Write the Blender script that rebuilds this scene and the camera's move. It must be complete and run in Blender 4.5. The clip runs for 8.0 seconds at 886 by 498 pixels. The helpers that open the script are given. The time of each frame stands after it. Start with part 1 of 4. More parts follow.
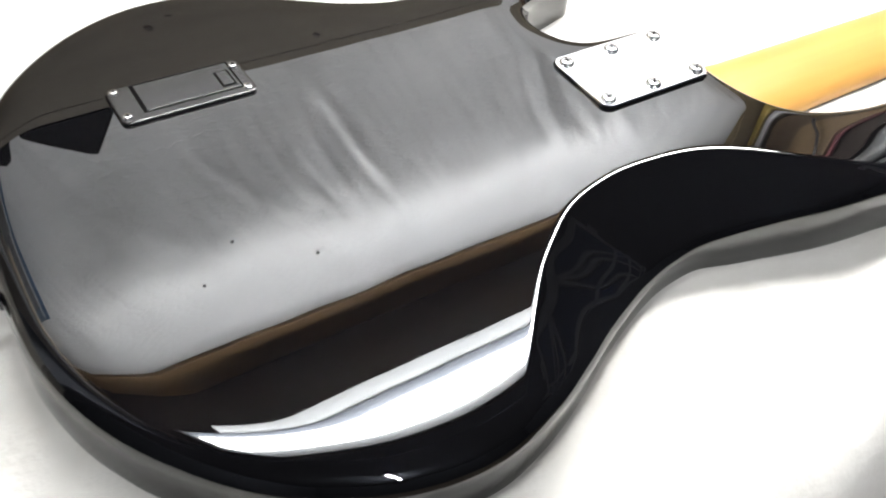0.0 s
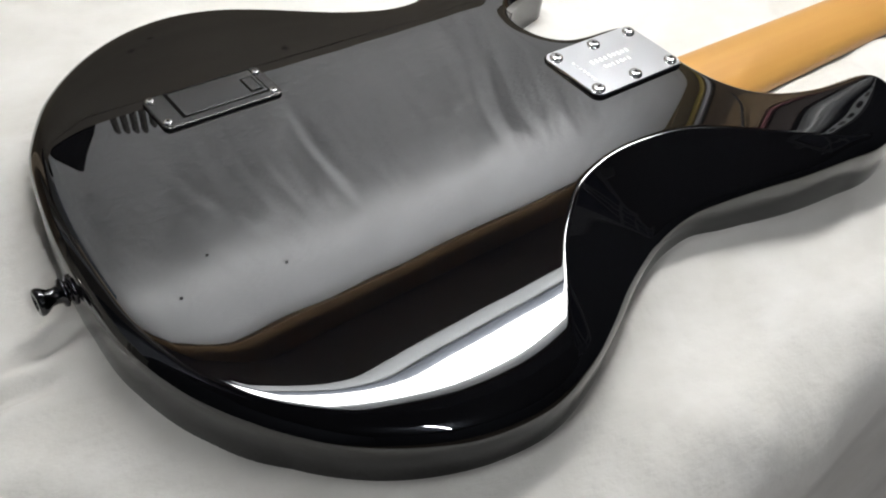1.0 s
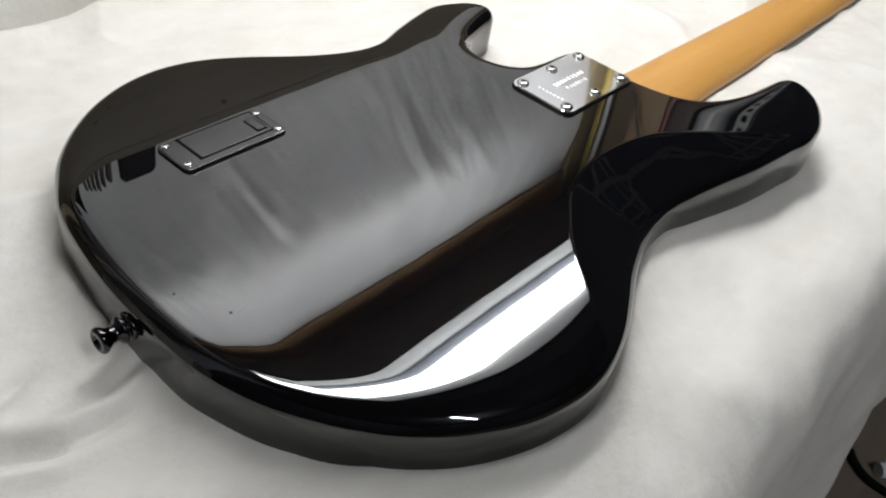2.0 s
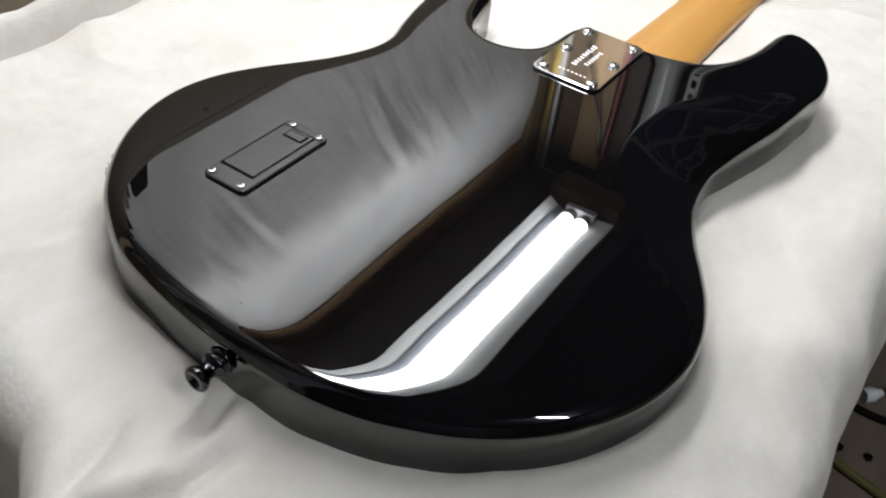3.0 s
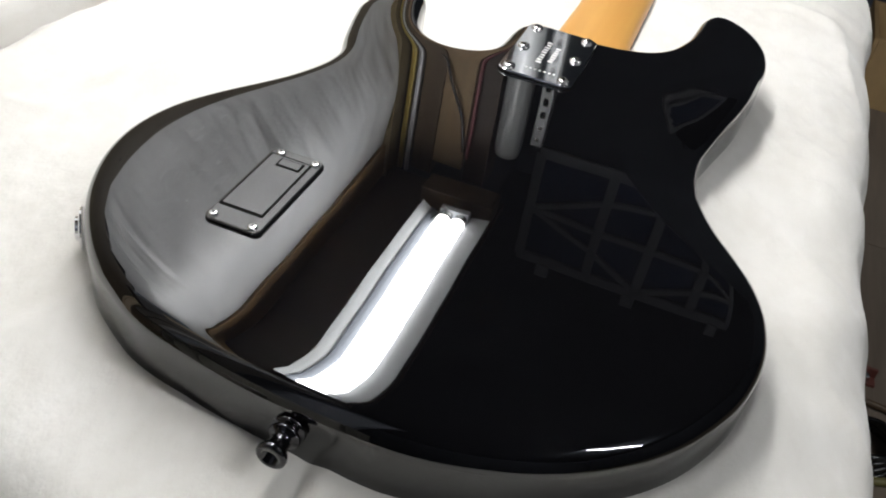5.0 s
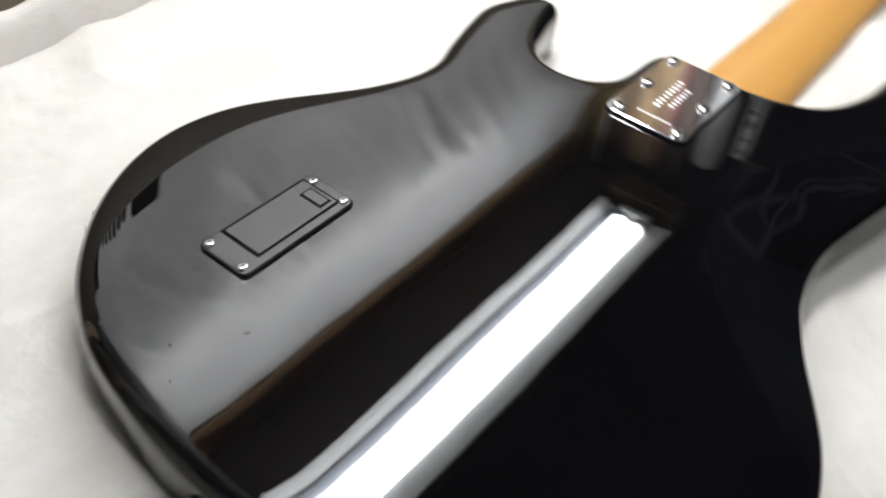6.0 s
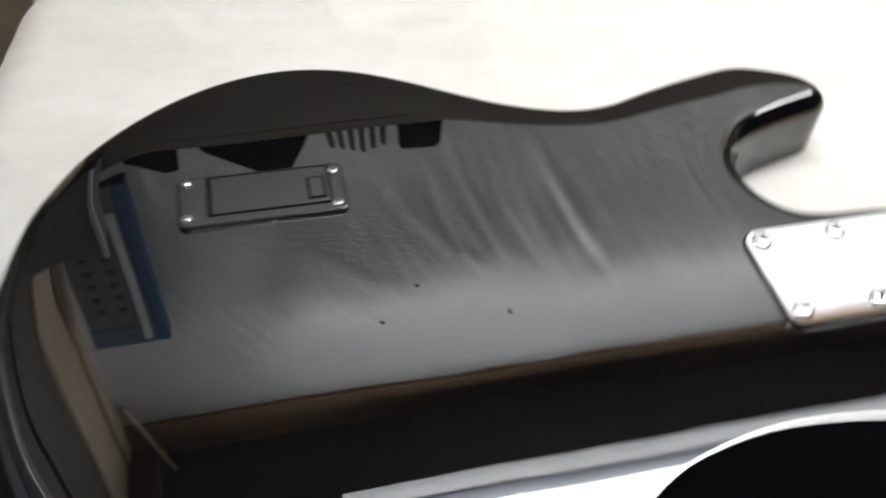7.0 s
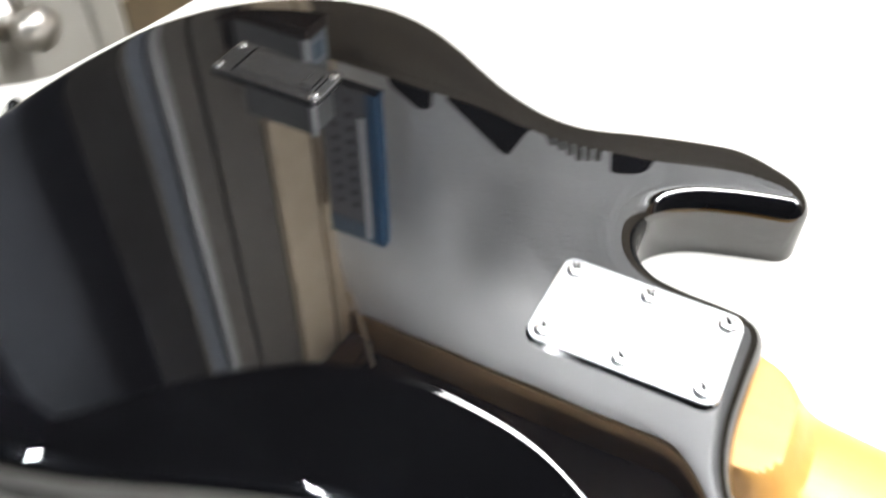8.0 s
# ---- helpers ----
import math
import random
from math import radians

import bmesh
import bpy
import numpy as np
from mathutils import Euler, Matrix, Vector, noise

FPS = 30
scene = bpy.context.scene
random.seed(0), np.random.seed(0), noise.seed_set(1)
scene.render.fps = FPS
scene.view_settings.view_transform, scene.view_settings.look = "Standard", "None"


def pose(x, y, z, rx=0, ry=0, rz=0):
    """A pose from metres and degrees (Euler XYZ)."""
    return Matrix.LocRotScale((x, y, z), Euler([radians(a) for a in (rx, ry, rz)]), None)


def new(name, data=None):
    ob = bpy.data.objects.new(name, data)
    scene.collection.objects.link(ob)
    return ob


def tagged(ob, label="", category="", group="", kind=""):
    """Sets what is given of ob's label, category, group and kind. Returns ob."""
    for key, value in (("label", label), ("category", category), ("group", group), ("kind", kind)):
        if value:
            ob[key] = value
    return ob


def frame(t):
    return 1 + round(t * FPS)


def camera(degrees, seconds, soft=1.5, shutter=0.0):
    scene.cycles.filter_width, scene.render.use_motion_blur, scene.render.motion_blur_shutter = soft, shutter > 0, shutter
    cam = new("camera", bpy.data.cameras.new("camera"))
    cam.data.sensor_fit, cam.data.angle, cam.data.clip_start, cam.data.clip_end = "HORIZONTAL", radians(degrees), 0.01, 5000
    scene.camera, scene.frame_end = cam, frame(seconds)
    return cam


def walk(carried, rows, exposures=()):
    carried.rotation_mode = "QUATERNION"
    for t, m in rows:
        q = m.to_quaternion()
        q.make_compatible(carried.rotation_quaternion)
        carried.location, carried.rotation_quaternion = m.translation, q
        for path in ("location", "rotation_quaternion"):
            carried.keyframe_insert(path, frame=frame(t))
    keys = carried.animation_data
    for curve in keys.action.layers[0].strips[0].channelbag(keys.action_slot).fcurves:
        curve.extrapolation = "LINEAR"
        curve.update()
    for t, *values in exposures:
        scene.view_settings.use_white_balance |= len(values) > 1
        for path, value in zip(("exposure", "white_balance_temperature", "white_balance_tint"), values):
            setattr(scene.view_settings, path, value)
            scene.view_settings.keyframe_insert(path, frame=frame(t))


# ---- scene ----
cam = camera(51.68, 8.0, soft=1.9, shutter=0.7)
walk(cam, [
(0.0, pose(-0.3241, -0.3099, 0.2908, 44.17, -6.25, -33.13)),
    (0.5, pose(-0.3614, -0.3141, 0.3001, 44.99, -6.87, -36.17)),
    (1.0, pose(-0.3938, -0.3124, 0.3013, 45.88, -7.30, -39.01)),
    (1.2, pose(-0.4040, -0.3106, 0.3015, 46.55, -7.34, -40.33)),
    (2.3, pose(-0.4909, -0.2856, 0.3006, 50.84, -7.89, -50.48)),
    (2.5, pose(-0.4926, -0.2804, 0.3060, 50.15, -6.88, -51.02)),
    (3.0, pose(-0.5114, -0.2279, 0.3003, 49.51, -5.91, -55.81)),
    (3.5, pose(-0.5177, -0.1962, 0.2954, 49.29, -6.55, -59.62)),
    (4.0, pose(-0.5296, -0.1749, 0.2940, 50.36, -6.38, -62.77)),
    (4.2, pose(-0.5306, -0.1631, 0.2912, 50.68, -6.94, -64.30)),
    (5.3, pose(-0.5325, -0.1094, 0.2680, 51.46, -8.00, -69.72)),
    (5.5, pose(-0.5139, -0.1151, 0.2722, 50.29, -7.14, -67.79)),
    (5.7, pose(-0.4848, -0.1175, 0.2732, 48.97, -7.11, -63.49)),
    (6.0, pose(-0.4189, -0.1598, 0.2836, 46.64, -6.32, -52.19)),
    (6.2, pose(-0.3719, -0.1912, 0.2870, 45.42, -5.62, -43.06)),
    (6.5, pose(-0.3220, -0.2143, 0.2795, 42.74, -4.72, -31.65)),
    (6.7, pose(-0.2843, -0.2210, 0.2792, 41.99, -3.59, -24.66)),
    (7.0, pose(-0.1955, -0.2212, 0.2779, 42.03, -2.30, -12.25)),
    (7.2, pose(-0.1372, -0.2241, 0.2803, 42.26, -2.40, -3.85)),
    (7.5, pose(-0.0583, -0.2322, 0.2955, 42.99, -1.54, 7.62)),
    (8.0, pose(0.0713, -0.2679, 0.2944, 44.13, -0.22, 27.23)),
], exposures=[(0.0, 1.02), (0.5, 0.57), (1.0, -0.05), (1.6, -0.13), (2.5, -0.15), (3.0, -0.04), (4.0, 0.05), (5.5, 0.13), (6.5, -0.02), (7.0, -0.08), (7.5, -0.05), (8.0, 1.18)])

# ---- light: one twin-tube fitting under the shelf (built below) in an otherwise dark room ----
world = bpy.data.worlds.new("world")
scene.world = world
world.use_nodes = True
world.node_tree.nodes["Background"].inputs["Color"].default_value = (0.55, 0.6, 0.7, 1)
world.node_tree.nodes["Background"].inputs["Strength"].default_value = 0.004
TUBE = 52.0


# ---- materials ----
def material(name, colour, rough=0.5, metal=0.0, grain=0.0, scale=60.0, bump=0.0, bump_scale=200.0,
             second=None, stretch=(1, 1, 1), emit=0.0, coat=0.0, spec=0.5, sheen=0.0, bump_depth=0.002, bump_detail=5.0, blotch=0.0, blotch_scale=6.0):
    m = bpy.data.materials.new(name)
    m.use_nodes = True
    nt = m.node_tree
    b = nt.nodes["Principled BSDF"]
    b.inputs["Roughness"].default_value = rough
    b.inputs["Metallic"].default_value = metal
    b.inputs["Coat Weight"].default_value = coat
    b.inputs["Coat Roughness"].default_value = 0.03
    b.inputs["Specular IOR Level"].default_value = spec
    b.inputs["Sheen Weight"].default_value = sheen
    b.inputs["Sheen Roughness"].default_value = 0.4
    b.inputs["Base Color"].default_value = (*colour, 1)
    co = nt.nodes.new("ShaderNodeTexCoord")
    mp = nt.nodes.new("ShaderNodeMapping")
    mp.inputs["Scale"].default_value = stretch
    nt.links.new(co.outputs["Object"], mp.inputs["Vector"])

    def noise_node(s, detail=4.0, r=0.6):
        n = nt.nodes.new("ShaderNodeTexNoise")
        n.inputs["Scale"].default_value = s
        n.inputs["Detail"].default_value = detail
        n.inputs["Roughness"].default_value = r
        nt.links.new(mp.outputs["Vector"], n.inputs["Vector"])
        return n
    if grain or blotch:
        second = second or tuple(c * 0.55 for c in colour)
        mix = nt.nodes.new("ShaderNodeMix")
        mix.data_type = "RGBA"
        mix.inputs["A"].default_value = (*colour, 1)
        mix.inputs["B"].default_value = (*second, 1)
        fine, wide = noise_node(scale), noise_node(blotch_scale, 3.0)
        a = nt.nodes.new("ShaderNodeMath"); a.operation = "MULTIPLY_ADD"
        a.inputs[1].default_value, a.inputs[2].default_value = grain * 2, -grain * 0.5
        c = nt.nodes.new("ShaderNodeMath"); c.operation = "MULTIPLY_ADD"; c.use_clamp = True
        c.inputs[1].default_value = blotch * 2
        nt.links.new(fine.outputs["Fac"], a.inputs[0])
        nt.links.new(wide.outputs["Fac"], c.inputs[0])
        nt.links.new(a.outputs[0], c.inputs[2])
        nt.links.new(c.outputs[0], mix.inputs["Factor"])
        nt.links.new(mix.outputs["Result"], b.inputs["Base Color"])
    if bump:
        n = noise_node(bump_scale, bump_detail)
        bu = nt.nodes.new("ShaderNodeBump")
        bu.inputs["Strength"].default_value = bump
        bu.inputs["Distance"].default_value = bump_depth
        nt.links.new(n.outputs["Fac"], bu.inputs["Height"])
        nt.links.new(bu.outputs["Normal"], b.inputs["Normal"])
    if emit:
        b.inputs["Emission Color"].default_value = (*colour, 1)
        b.inputs["Emission Strength"].default_value = emit
    return m


LACQUER = material("black_lacquer", (0.0025, 0.0025, 0.003), rough=0.015, spec=0.8)
CHROME = material("polished_chrome", (0.82, 0.83, 0.85), rough=0.06, metal=1.0)
SCREW = material("bright_steel", (0.66, 0.66, 0.66), rough=0.24, metal=1.0)
ENGRAVE = material("etched_steel", (0.80, 0.81, 0.82), rough=0.5, metal=1.0)
# near-black for rubber and felt, and painted as the shade in slots and gaps
DARK_GAP = material("gap_shade_and_rubber", (0.003, 0.003, 0.003), rough=0.8, spec=0.05)
BLACK_PLASTIC = material("black_plastic", (0.008, 0.008, 0.009), rough=0.24, spec=0.8, bump=0.08, bump_scale=900.0)
BLACK_NICKEL = material("black_nickel", (0.06, 0.06, 0.064), rough=0.14, metal=1.0)
MAPLE = material("amber_maple", (0.56, 0.31, 0.088), rough=0.38, grain=0.5, scale=70.0, second=(0.44, 0.215, 0.05),
                 stretch=(0.06, 1, 1), blotch=0.25, blotch_scale=9.0, bump=0.03, bump_scale=300.0)
ROSEWOOD = material("dark_fretboard", (0.035, 0.018, 0.012), rough=0.5, grain=0.5, scale=90.0, stretch=(0.05, 1, 1))
PLUSH = material("white_plush", (0.812, 0.803, 0.785), rough=0.95, spec=0.1, grain=0.35, scale=60.0, second=(0.66, 0.643, 0.606),
                 blotch=0.6, blotch_scale=17.0, bump=0.32, bump_scale=130.0, bump_depth=0.0034, bump_detail=6.0, sheen=0.4, stretch=(0.6, 1, 1))
WALLPAPER = material("pale_wallpaper", (0.84, 0.855, 0.88), rough=0.37, spec=0.7, grain=0.35, scale=150.0, second=(0.66, 0.675, 0.70),
                     blotch=0.25, blotch_scale=9.0, bump=0.55, bump_scale=210.0, bump_depth=0.0007, bump_detail=2.0, stretch=(0.2, 1, 1))

WALLPAPER.node_tree.nodes["Principled BSDF"].inputs["IOR"].default_value = 1.7


def leather(m, scale, stretch, depth, width):
    """Adds the net of fine embossed creases of leathercloth to a material."""
    nt = m.node_tree
    co = nt.nodes.new("ShaderNodeTexCoord")
    warp = nt.nodes.new("ShaderNodeTexNoise")
    warp.inputs["Scale"].default_value = 38.0
    mix = nt.nodes.new("ShaderNodeVectorMath"); mix.operation = "MULTIPLY_ADD"
    mix.inputs[1].default_value = (0.006, 0.006, 0.006)
    nt.links.new(co.outputs["Object"], warp.inputs["Vector"])
    nt.links.new(warp.outputs["Color"], mix.inputs[0])
    nt.links.new(co.outputs["Object"], mix.inputs[2])
    mp = nt.nodes.new("ShaderNodeMapping")
    mp.inputs["Scale"].default_value = stretch
    nt.links.new(mix.outputs["Vector"], mp.inputs["Vector"])
    v = nt.nodes.new("ShaderNodeTexVoronoi"); v.feature = "DISTANCE_TO_EDGE"
    v.inputs["Scale"].default_value = scale
    nt.links.new(mp.outputs["Vector"], v.inputs["Vector"])
    r = nt.nodes.new("ShaderNodeMapRange"); r.interpolation_type = "SMOOTHSTEP"
    r.inputs["From Max"].default_value = width
    nt.links.new(v.outputs["Distance"], r.inputs["Value"])
    bu = nt.nodes.new("ShaderNodeBump")
    bu.inputs["Distance"].default_value = depth
    nt.links.new(r.outputs["Result"], bu.inputs["Height"])
    b = nt.nodes["Principled BSDF"]
    if b.inputs["Normal"].is_linked:
        nt.links.new(b.inputs["Normal"].links[0].from_socket, bu.inputs["Normal"])
    nt.links.new(bu.outputs["Normal"], b.inputs["Normal"])


leather(WALLPAPER, 165.0, (0.42, 1, 1), 0.00018, 0.20)
BEAM_WOOD = material("brown_beam_wood", (0.36, 0.225, 0.105), rough=0.6, grain=0.6, scale=50.0, stretch=(0.06, 1, 1), second=(0.22, 0.13, 0.06))
SHELF_WOOD = material("dark_stained_wood", (0.045, 0.026, 0.016), rough=0.6, grain=0.6, scale=50.0, stretch=(0.06, 1, 1), second=(0.026, 0.015, 0.010))
BACK_BOARD = material("grey_brown_board", (0.22, 0.19, 0.145), rough=0.65, grain=0.5, scale=50.0, stretch=(0.2, 1, 1), blotch=0.5, blotch_scale=7.0, second=(0.13, 0.105, 0.075))
ENAMEL = material("white_enamel", (0.78, 0.81, 0.86), rough=0.35)
LIP_ENAMEL = material("off_white_lip_enamel", (0.76, 0.79, 0.82), rough=0.4, grain=0.15, scale=30.0)
TROUGH = material("grey_trough", (0.19, 0.21, 0.245), rough=0.45, metal=0.4)
TUBE_GLASS = material("lit_tube", (0.99, 0.985, 0.967), rough=0.3, emit=TUBE)
ROOM_TUBE = material("lit_room_tube", (0.98, 0.985, 0.985), rough=0.3, emit=470.0)
BEIGE = material("beige_plaster", (0.80, 0.67, 0.51), rough=0.85, grain=0.4, scale=30.0, blotch=0.3, second=(0.56, 0.44, 0.31))
CHARCOAL = material("grey_brown_panel", (0.17, 0.152, 0.132), rough=0.6, grain=0.3, scale=30.0)
SLATE = material("dark_slate_cloth", (0.24, 0.262, 0.315), rough=0.85, grain=0.3, scale=20.0)
TRIM = material("pale_metal_trim", (0.46, 0.46, 0.47), rough=0.4, metal=0.3)
OLIVE = material("olive_plaster", (0.26, 0.20, 0.11), rough=0.85, grain=0.4, scale=20.0, blotch=0.3)
TAN = material("tan_panel", (0.40, 0.27, 0.13), rough=0.6, grain=0.4, scale=20.0)
GOLD = material("yellow_brass", (0.36, 0.27, 0.07), rough=0.4, metal=0.4)
PINK = material("dull_pink_plastic", (0.20, 0.055, 0.065), rough=0.5)
GREY_STEEL = material("grey_painted_steel", (0.24, 0.25, 0.26), rough=0.5, grain=0.3, scale=20.0)
BLACK_CLOTH = material("black_cloth", (0.007, 0.007, 0.008), rough=0.9, spec=0.05, grain=0.4, scale=60.0)
DIM_BROWN = material("dim_brown_card", (0.10, 0.09, 0.078), rough=0.7, grain=0.3, scale=40.0)
PRINT_GREY = material("dark_grey_print", (0.05, 0.052, 0.06), rough=0.5)
BLUE_GREY = material("blue_grey_carton", (0.12, 0.18, 0.26), rough=0.5)
CARTON_DARK = material("grey_box_card", (0.26, 0.265, 0.275), rough=0.6, grain=0.3, scale=30.0)
PALE_LABEL = material("pale_printed_label", (0.34, 0.39, 0.45), rough=0.5, grain=0.3, scale=120.0)
SIDE_BROWN = material("olive_brown_board", (0.21, 0.155, 0.085), rough=0.65, grain=0.6, scale=30.0, stretch=(1, 1, 0.2), blotch=0.6, blotch_scale=14.0, second=(0.10, 0.075, 0.045))
BLUE = material("blue_carton", (0.018, 0.10, 0.23), rough=0.5)
CARTON = material("grey_white_carton", (0.17, 0.175, 0.20), rough=0.5, grain=0.2, scale=40.0)
FLOOR_WOOD = material("worn_floor_boards", (0.25, 0.20, 0.155), rough=0.6, grain=0.6, scale=40.0, stretch=(0.08, 1, 1), blotch=0.4, blotch_scale=7.0)
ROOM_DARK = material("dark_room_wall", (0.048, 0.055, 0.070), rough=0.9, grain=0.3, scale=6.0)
WHITE_WOOD = material("worn_white_paint", (0.37, 0.36, 0.335), rough=0.6, grain=0.3, scale=30.0, blotch=0.4, second=(0.30, 0.285, 0.25))
CURTAIN = material("pale_green_grey_cloth", (0.50, 0.50, 0.44), rough=0.9, grain=0.3, scale=40.0)
KNOB = material("dull_steel_knob", (0.55, 0.53, 0.50), rough=0.33, metal=1.0, bump=0.05, bump_scale=400.0)
PIPE = material("grey_gloss_pipe", (0.36, 0.37, 0.38), rough=0.35, spec=0.7, grain=0.5, scale=14.0, stretch=(1, 1, 0.15), blotch=0.3)
POST_WOOD = material("brown_post_wood", (0.13, 0.085, 0.045), rough=0.5, grain=0.9, scale=45.0, stretch=(1, 1, 0.06), second=(0.05, 0.03, 0.016))
TAN_BOARD = material("tan_board_wood", (0.34, 0.23, 0.115), rough=0.5, grain=0.8, scale=40.0, stretch=(1, 1, 0.06), second=(0.17, 0.11, 0.055), blotch=0.3)
NAVY = material("navy_night_pane", (0.012, 0.022, 0.052), rough=0.25)
CABLE = material("yellow_cable", (0.14, 0.125, 0.04), rough=0.5)
GREY_BAR = material("dull_grey_bars", (0.135, 0.139, 0.152), rough=0.6)
RED = material("dull_red_plastic", (0.13, 0.04, 0.03), rough=0.5)


# ---- mesh helpers ----
def finish(name, bm, mat, parent=None, label="", smooth=True):
    me = bpy.data.meshes.new(name)
    bmesh.ops.recalc_face_normals(bm, faces=bm.faces)
    bm.to_mesh(me)
    bm.free()
    me.materials.append(mat)
    for p in me.polygons:
        p.use_smooth = smooth
    ob = new(name, me)
    if parent:
        ob.parent = parent
    if label:
        tagged(ob, label)
    return ob


def part(name, bm, mat, parent, label="", smooth=False):
    return finish(name, bm, mat, parent, label, smooth)


def thing(name, at, label, category, group="", kind=""):
    ob = new(name)
    ob.location = at
    ob.empty_display_size = 0.02
    return tagged(ob, label, category, group, kind)


def box(x0, x1, y0, y1, z0, z1, bevel=0.0, bm=None):
    own = bm is None
    bm = bm or bmesh.new()
    r = bmesh.ops.create_cube(bm, size=1.0)["verts"]
    bmesh.ops.scale(bm, vec=(x1 - x0, y1 - y0, z1 - z0), verts=r)
    bmesh.ops.translate(bm, vec=((x0 + x1) / 2, (y0 + y1) / 2, (z0 + z1) / 2), verts=r)
    if bevel and own:
        bmesh.ops.bevel(bm, geom=bm.edges[:], offset=bevel, segments=2, affect="EDGES", profile=0.5)
    return bm


def lathe(profile, steps=32, axis="z", at=(0, 0, 0)):
    """A turned solid from (radius, height) pairs."""
    bm = bmesh.new()
    rings = []
    for r, h in profile:
        if r < 1e-6:
            rings.append([bm.verts.new((0, 0, h))])
        else:
            rings.append([bm.verts.new((r * math.cos(2 * math.pi * i / steps), r * math.sin(2 * math.pi * i / steps), h)) for i in range(steps)])
    for a, b in zip(rings, rings[1:]):
        for i in range(steps):
            j = (i + 1) % steps
            q = [a[i % len(a)], a[j % len(a)], b[j % len(b)], b[i % len(b)]]
            q = list(dict.fromkeys(q))
            if len(q) > 2:
                bm.faces.new(q)
    turn = {"z": Matrix(), "x": Matrix.Rotation(radians(90), 4, "Y"), "y": Matrix.Rotation(radians(-90), 4, "X")}[axis]
    bmesh.ops.transform(bm, matrix=Matrix.Translation(at) @ turn, verts=bm.verts)
    return bm


def rounded_slab(x0, x1, y0, y1, z0, z1, r, edge=0.0005, n=6):
    """A plate with rounded corners and a small edge radius."""
    pts = []
    for cx, cy, a0 in ((x1 - r, y1 - r, 0), (x0 + r, y1 - r, 90), (x0 + r, y0 + r, 180), (x1 - r, y0 + r, 270)):
        for i in range(n + 1):
            a = radians(a0 + 90 * i / n)
            pts.append((cx, cy, math.cos(a), math.sin(a)))
    bm = bmesh.new()
    rings = []
    for rad, z in ((r, z0), (r, z1 - edge), (r - edge * 0.35, z1 - edge * 0.3), (r - edge, z1)):
        rings.append([bm.verts.new((cx + rad * ca, cy + rad * sa, z)) for cx, cy, ca, sa in pts])
    m = len(pts)
    for a, b in zip(rings, rings[1:]):
        for i in range(m):
            bm.faces.new((a[i], a[(i + 1) % m], b[(i + 1) % m], b[i]))
    bm.faces.new(rings[-1])
    bm.faces.new(rings[0][::-1])
    return bm


# ---- the bass guitar: body lying face down, back up at z = 0 ----
OUTLINE = [(.0825, .094), (.0765, .106), (.063, .114), (.042, .120), (.018, .116), (-.008, .109), (-.034, .101), (-.056, .102),
           (-.081, .111), (-.101, .122), (-.126, .137), (-.152, .149), (-.180, .154), (-.207, .151), (-.233, .141), (-.256, .126),
           (-.276, .107), (-.289, .088), (-.299, .068), (-.306, .040), (-.311, .010), (-.3135, -.022), (-.313, -.055), (-.306, -.086),
           (-.294, -.112), (-.279, -.133), (-.262, -.150), (-.243, -.163), (-.218, -.175), (-.190, -.181), (-.166, -.180), (-.140, -.1725),
           (-.115, -.1615), (-.090, -.149), (-.065, -.1385), (-.040, -.1325), (-.012, -.1325), (.028, -.141), (.065, -.150), (.100, -.155),
           (.130, -.157), (.158, -.151), (.180, -.139), (.193, -.124), (.194, -.116), (.184, -.110), (.162, -.1075), (.138, -.104),
           (.112, -.095), (.096, -.083), (.087, -.066), (.083, -.045), (.0825, -.015), (.082, .004), (.075, .0115), (.060, .0135),
           (.046, .014), (.030, .017), (.0195, .026), (.0145, .039), (.0145, .052), (.020, .064), (.033, .074), (.051, .081), (.069, .086),
           (.0785, .088)]
THICK = 0.0420
ROUND = 0.0100
FRONT = 0.0045


def spline(points, per):
    """Closed Catmull-Rom curve."""
    p = np.array(points)
    out = []
    n = len(p)
    for i in range(n):
        a, b, c, e = p[i - 1], p[i], p[(i + 1) % n], p[(i + 2) % n]
        for k in range(per):
            t = k / per
            out.append(0.5 * ((2 * b) + (c - a) * t + (2 * a - 5 * b + 4 * c - e) * t ** 2 + (3 * b - a - 3 * c + e) * t ** 3))
    return np.array(out)


def resample(c, n):
    seg = np.linalg.norm(np.roll(c, -1, 0) - c, axis=1)
    s = np.r_[0, np.cumsum(seg)]
    u = np.linspace(0, s[-1], n, endpoint=False)
    cc = np.vstack([c, c[:1]])
    return np.stack([np.interp(u, s, cc[:, 0]), np.interp(u, s, cc[:, 1])], 1)


def outline(n):
    c = resample(spline(np.array(OUTLINE), 12), n)
    t = np.roll(c, -1, 0) - np.roll(c, 1, 0)
    t /= np.linalg.norm(t, axis=1)[:, None]
    out = np.stack([t[:, 1], -t[:, 0]], 1)
    if np.sum(c[:, 0] * np.roll(c[:, 1], -1) - np.roll(c[:, 0], -1) * c[:, 1]) < 0:
        out = -out
    low = np.maximum(-out[:, 1], 0) * np.where(c[:, 1] > 0.03, 0.0, 1.0) * (1 - 0.75 * np.clip((c[:, 0] + 0.07) / 0.06, 0, 1) * np.clip((0.15 - c[:, 0]) / 0.04, 0, 1))
    c = c + out * (0.001 + 0.0035 * np.maximum(out[:, 1], 0) + 0.005 * low)[:, None]
    k = max(2, n // 200)
    for _ in range(k):
        c = 0.5 * c + 0.25 * (np.roll(c, 1, 0) + np.roll(c, -1, 0))
    return c


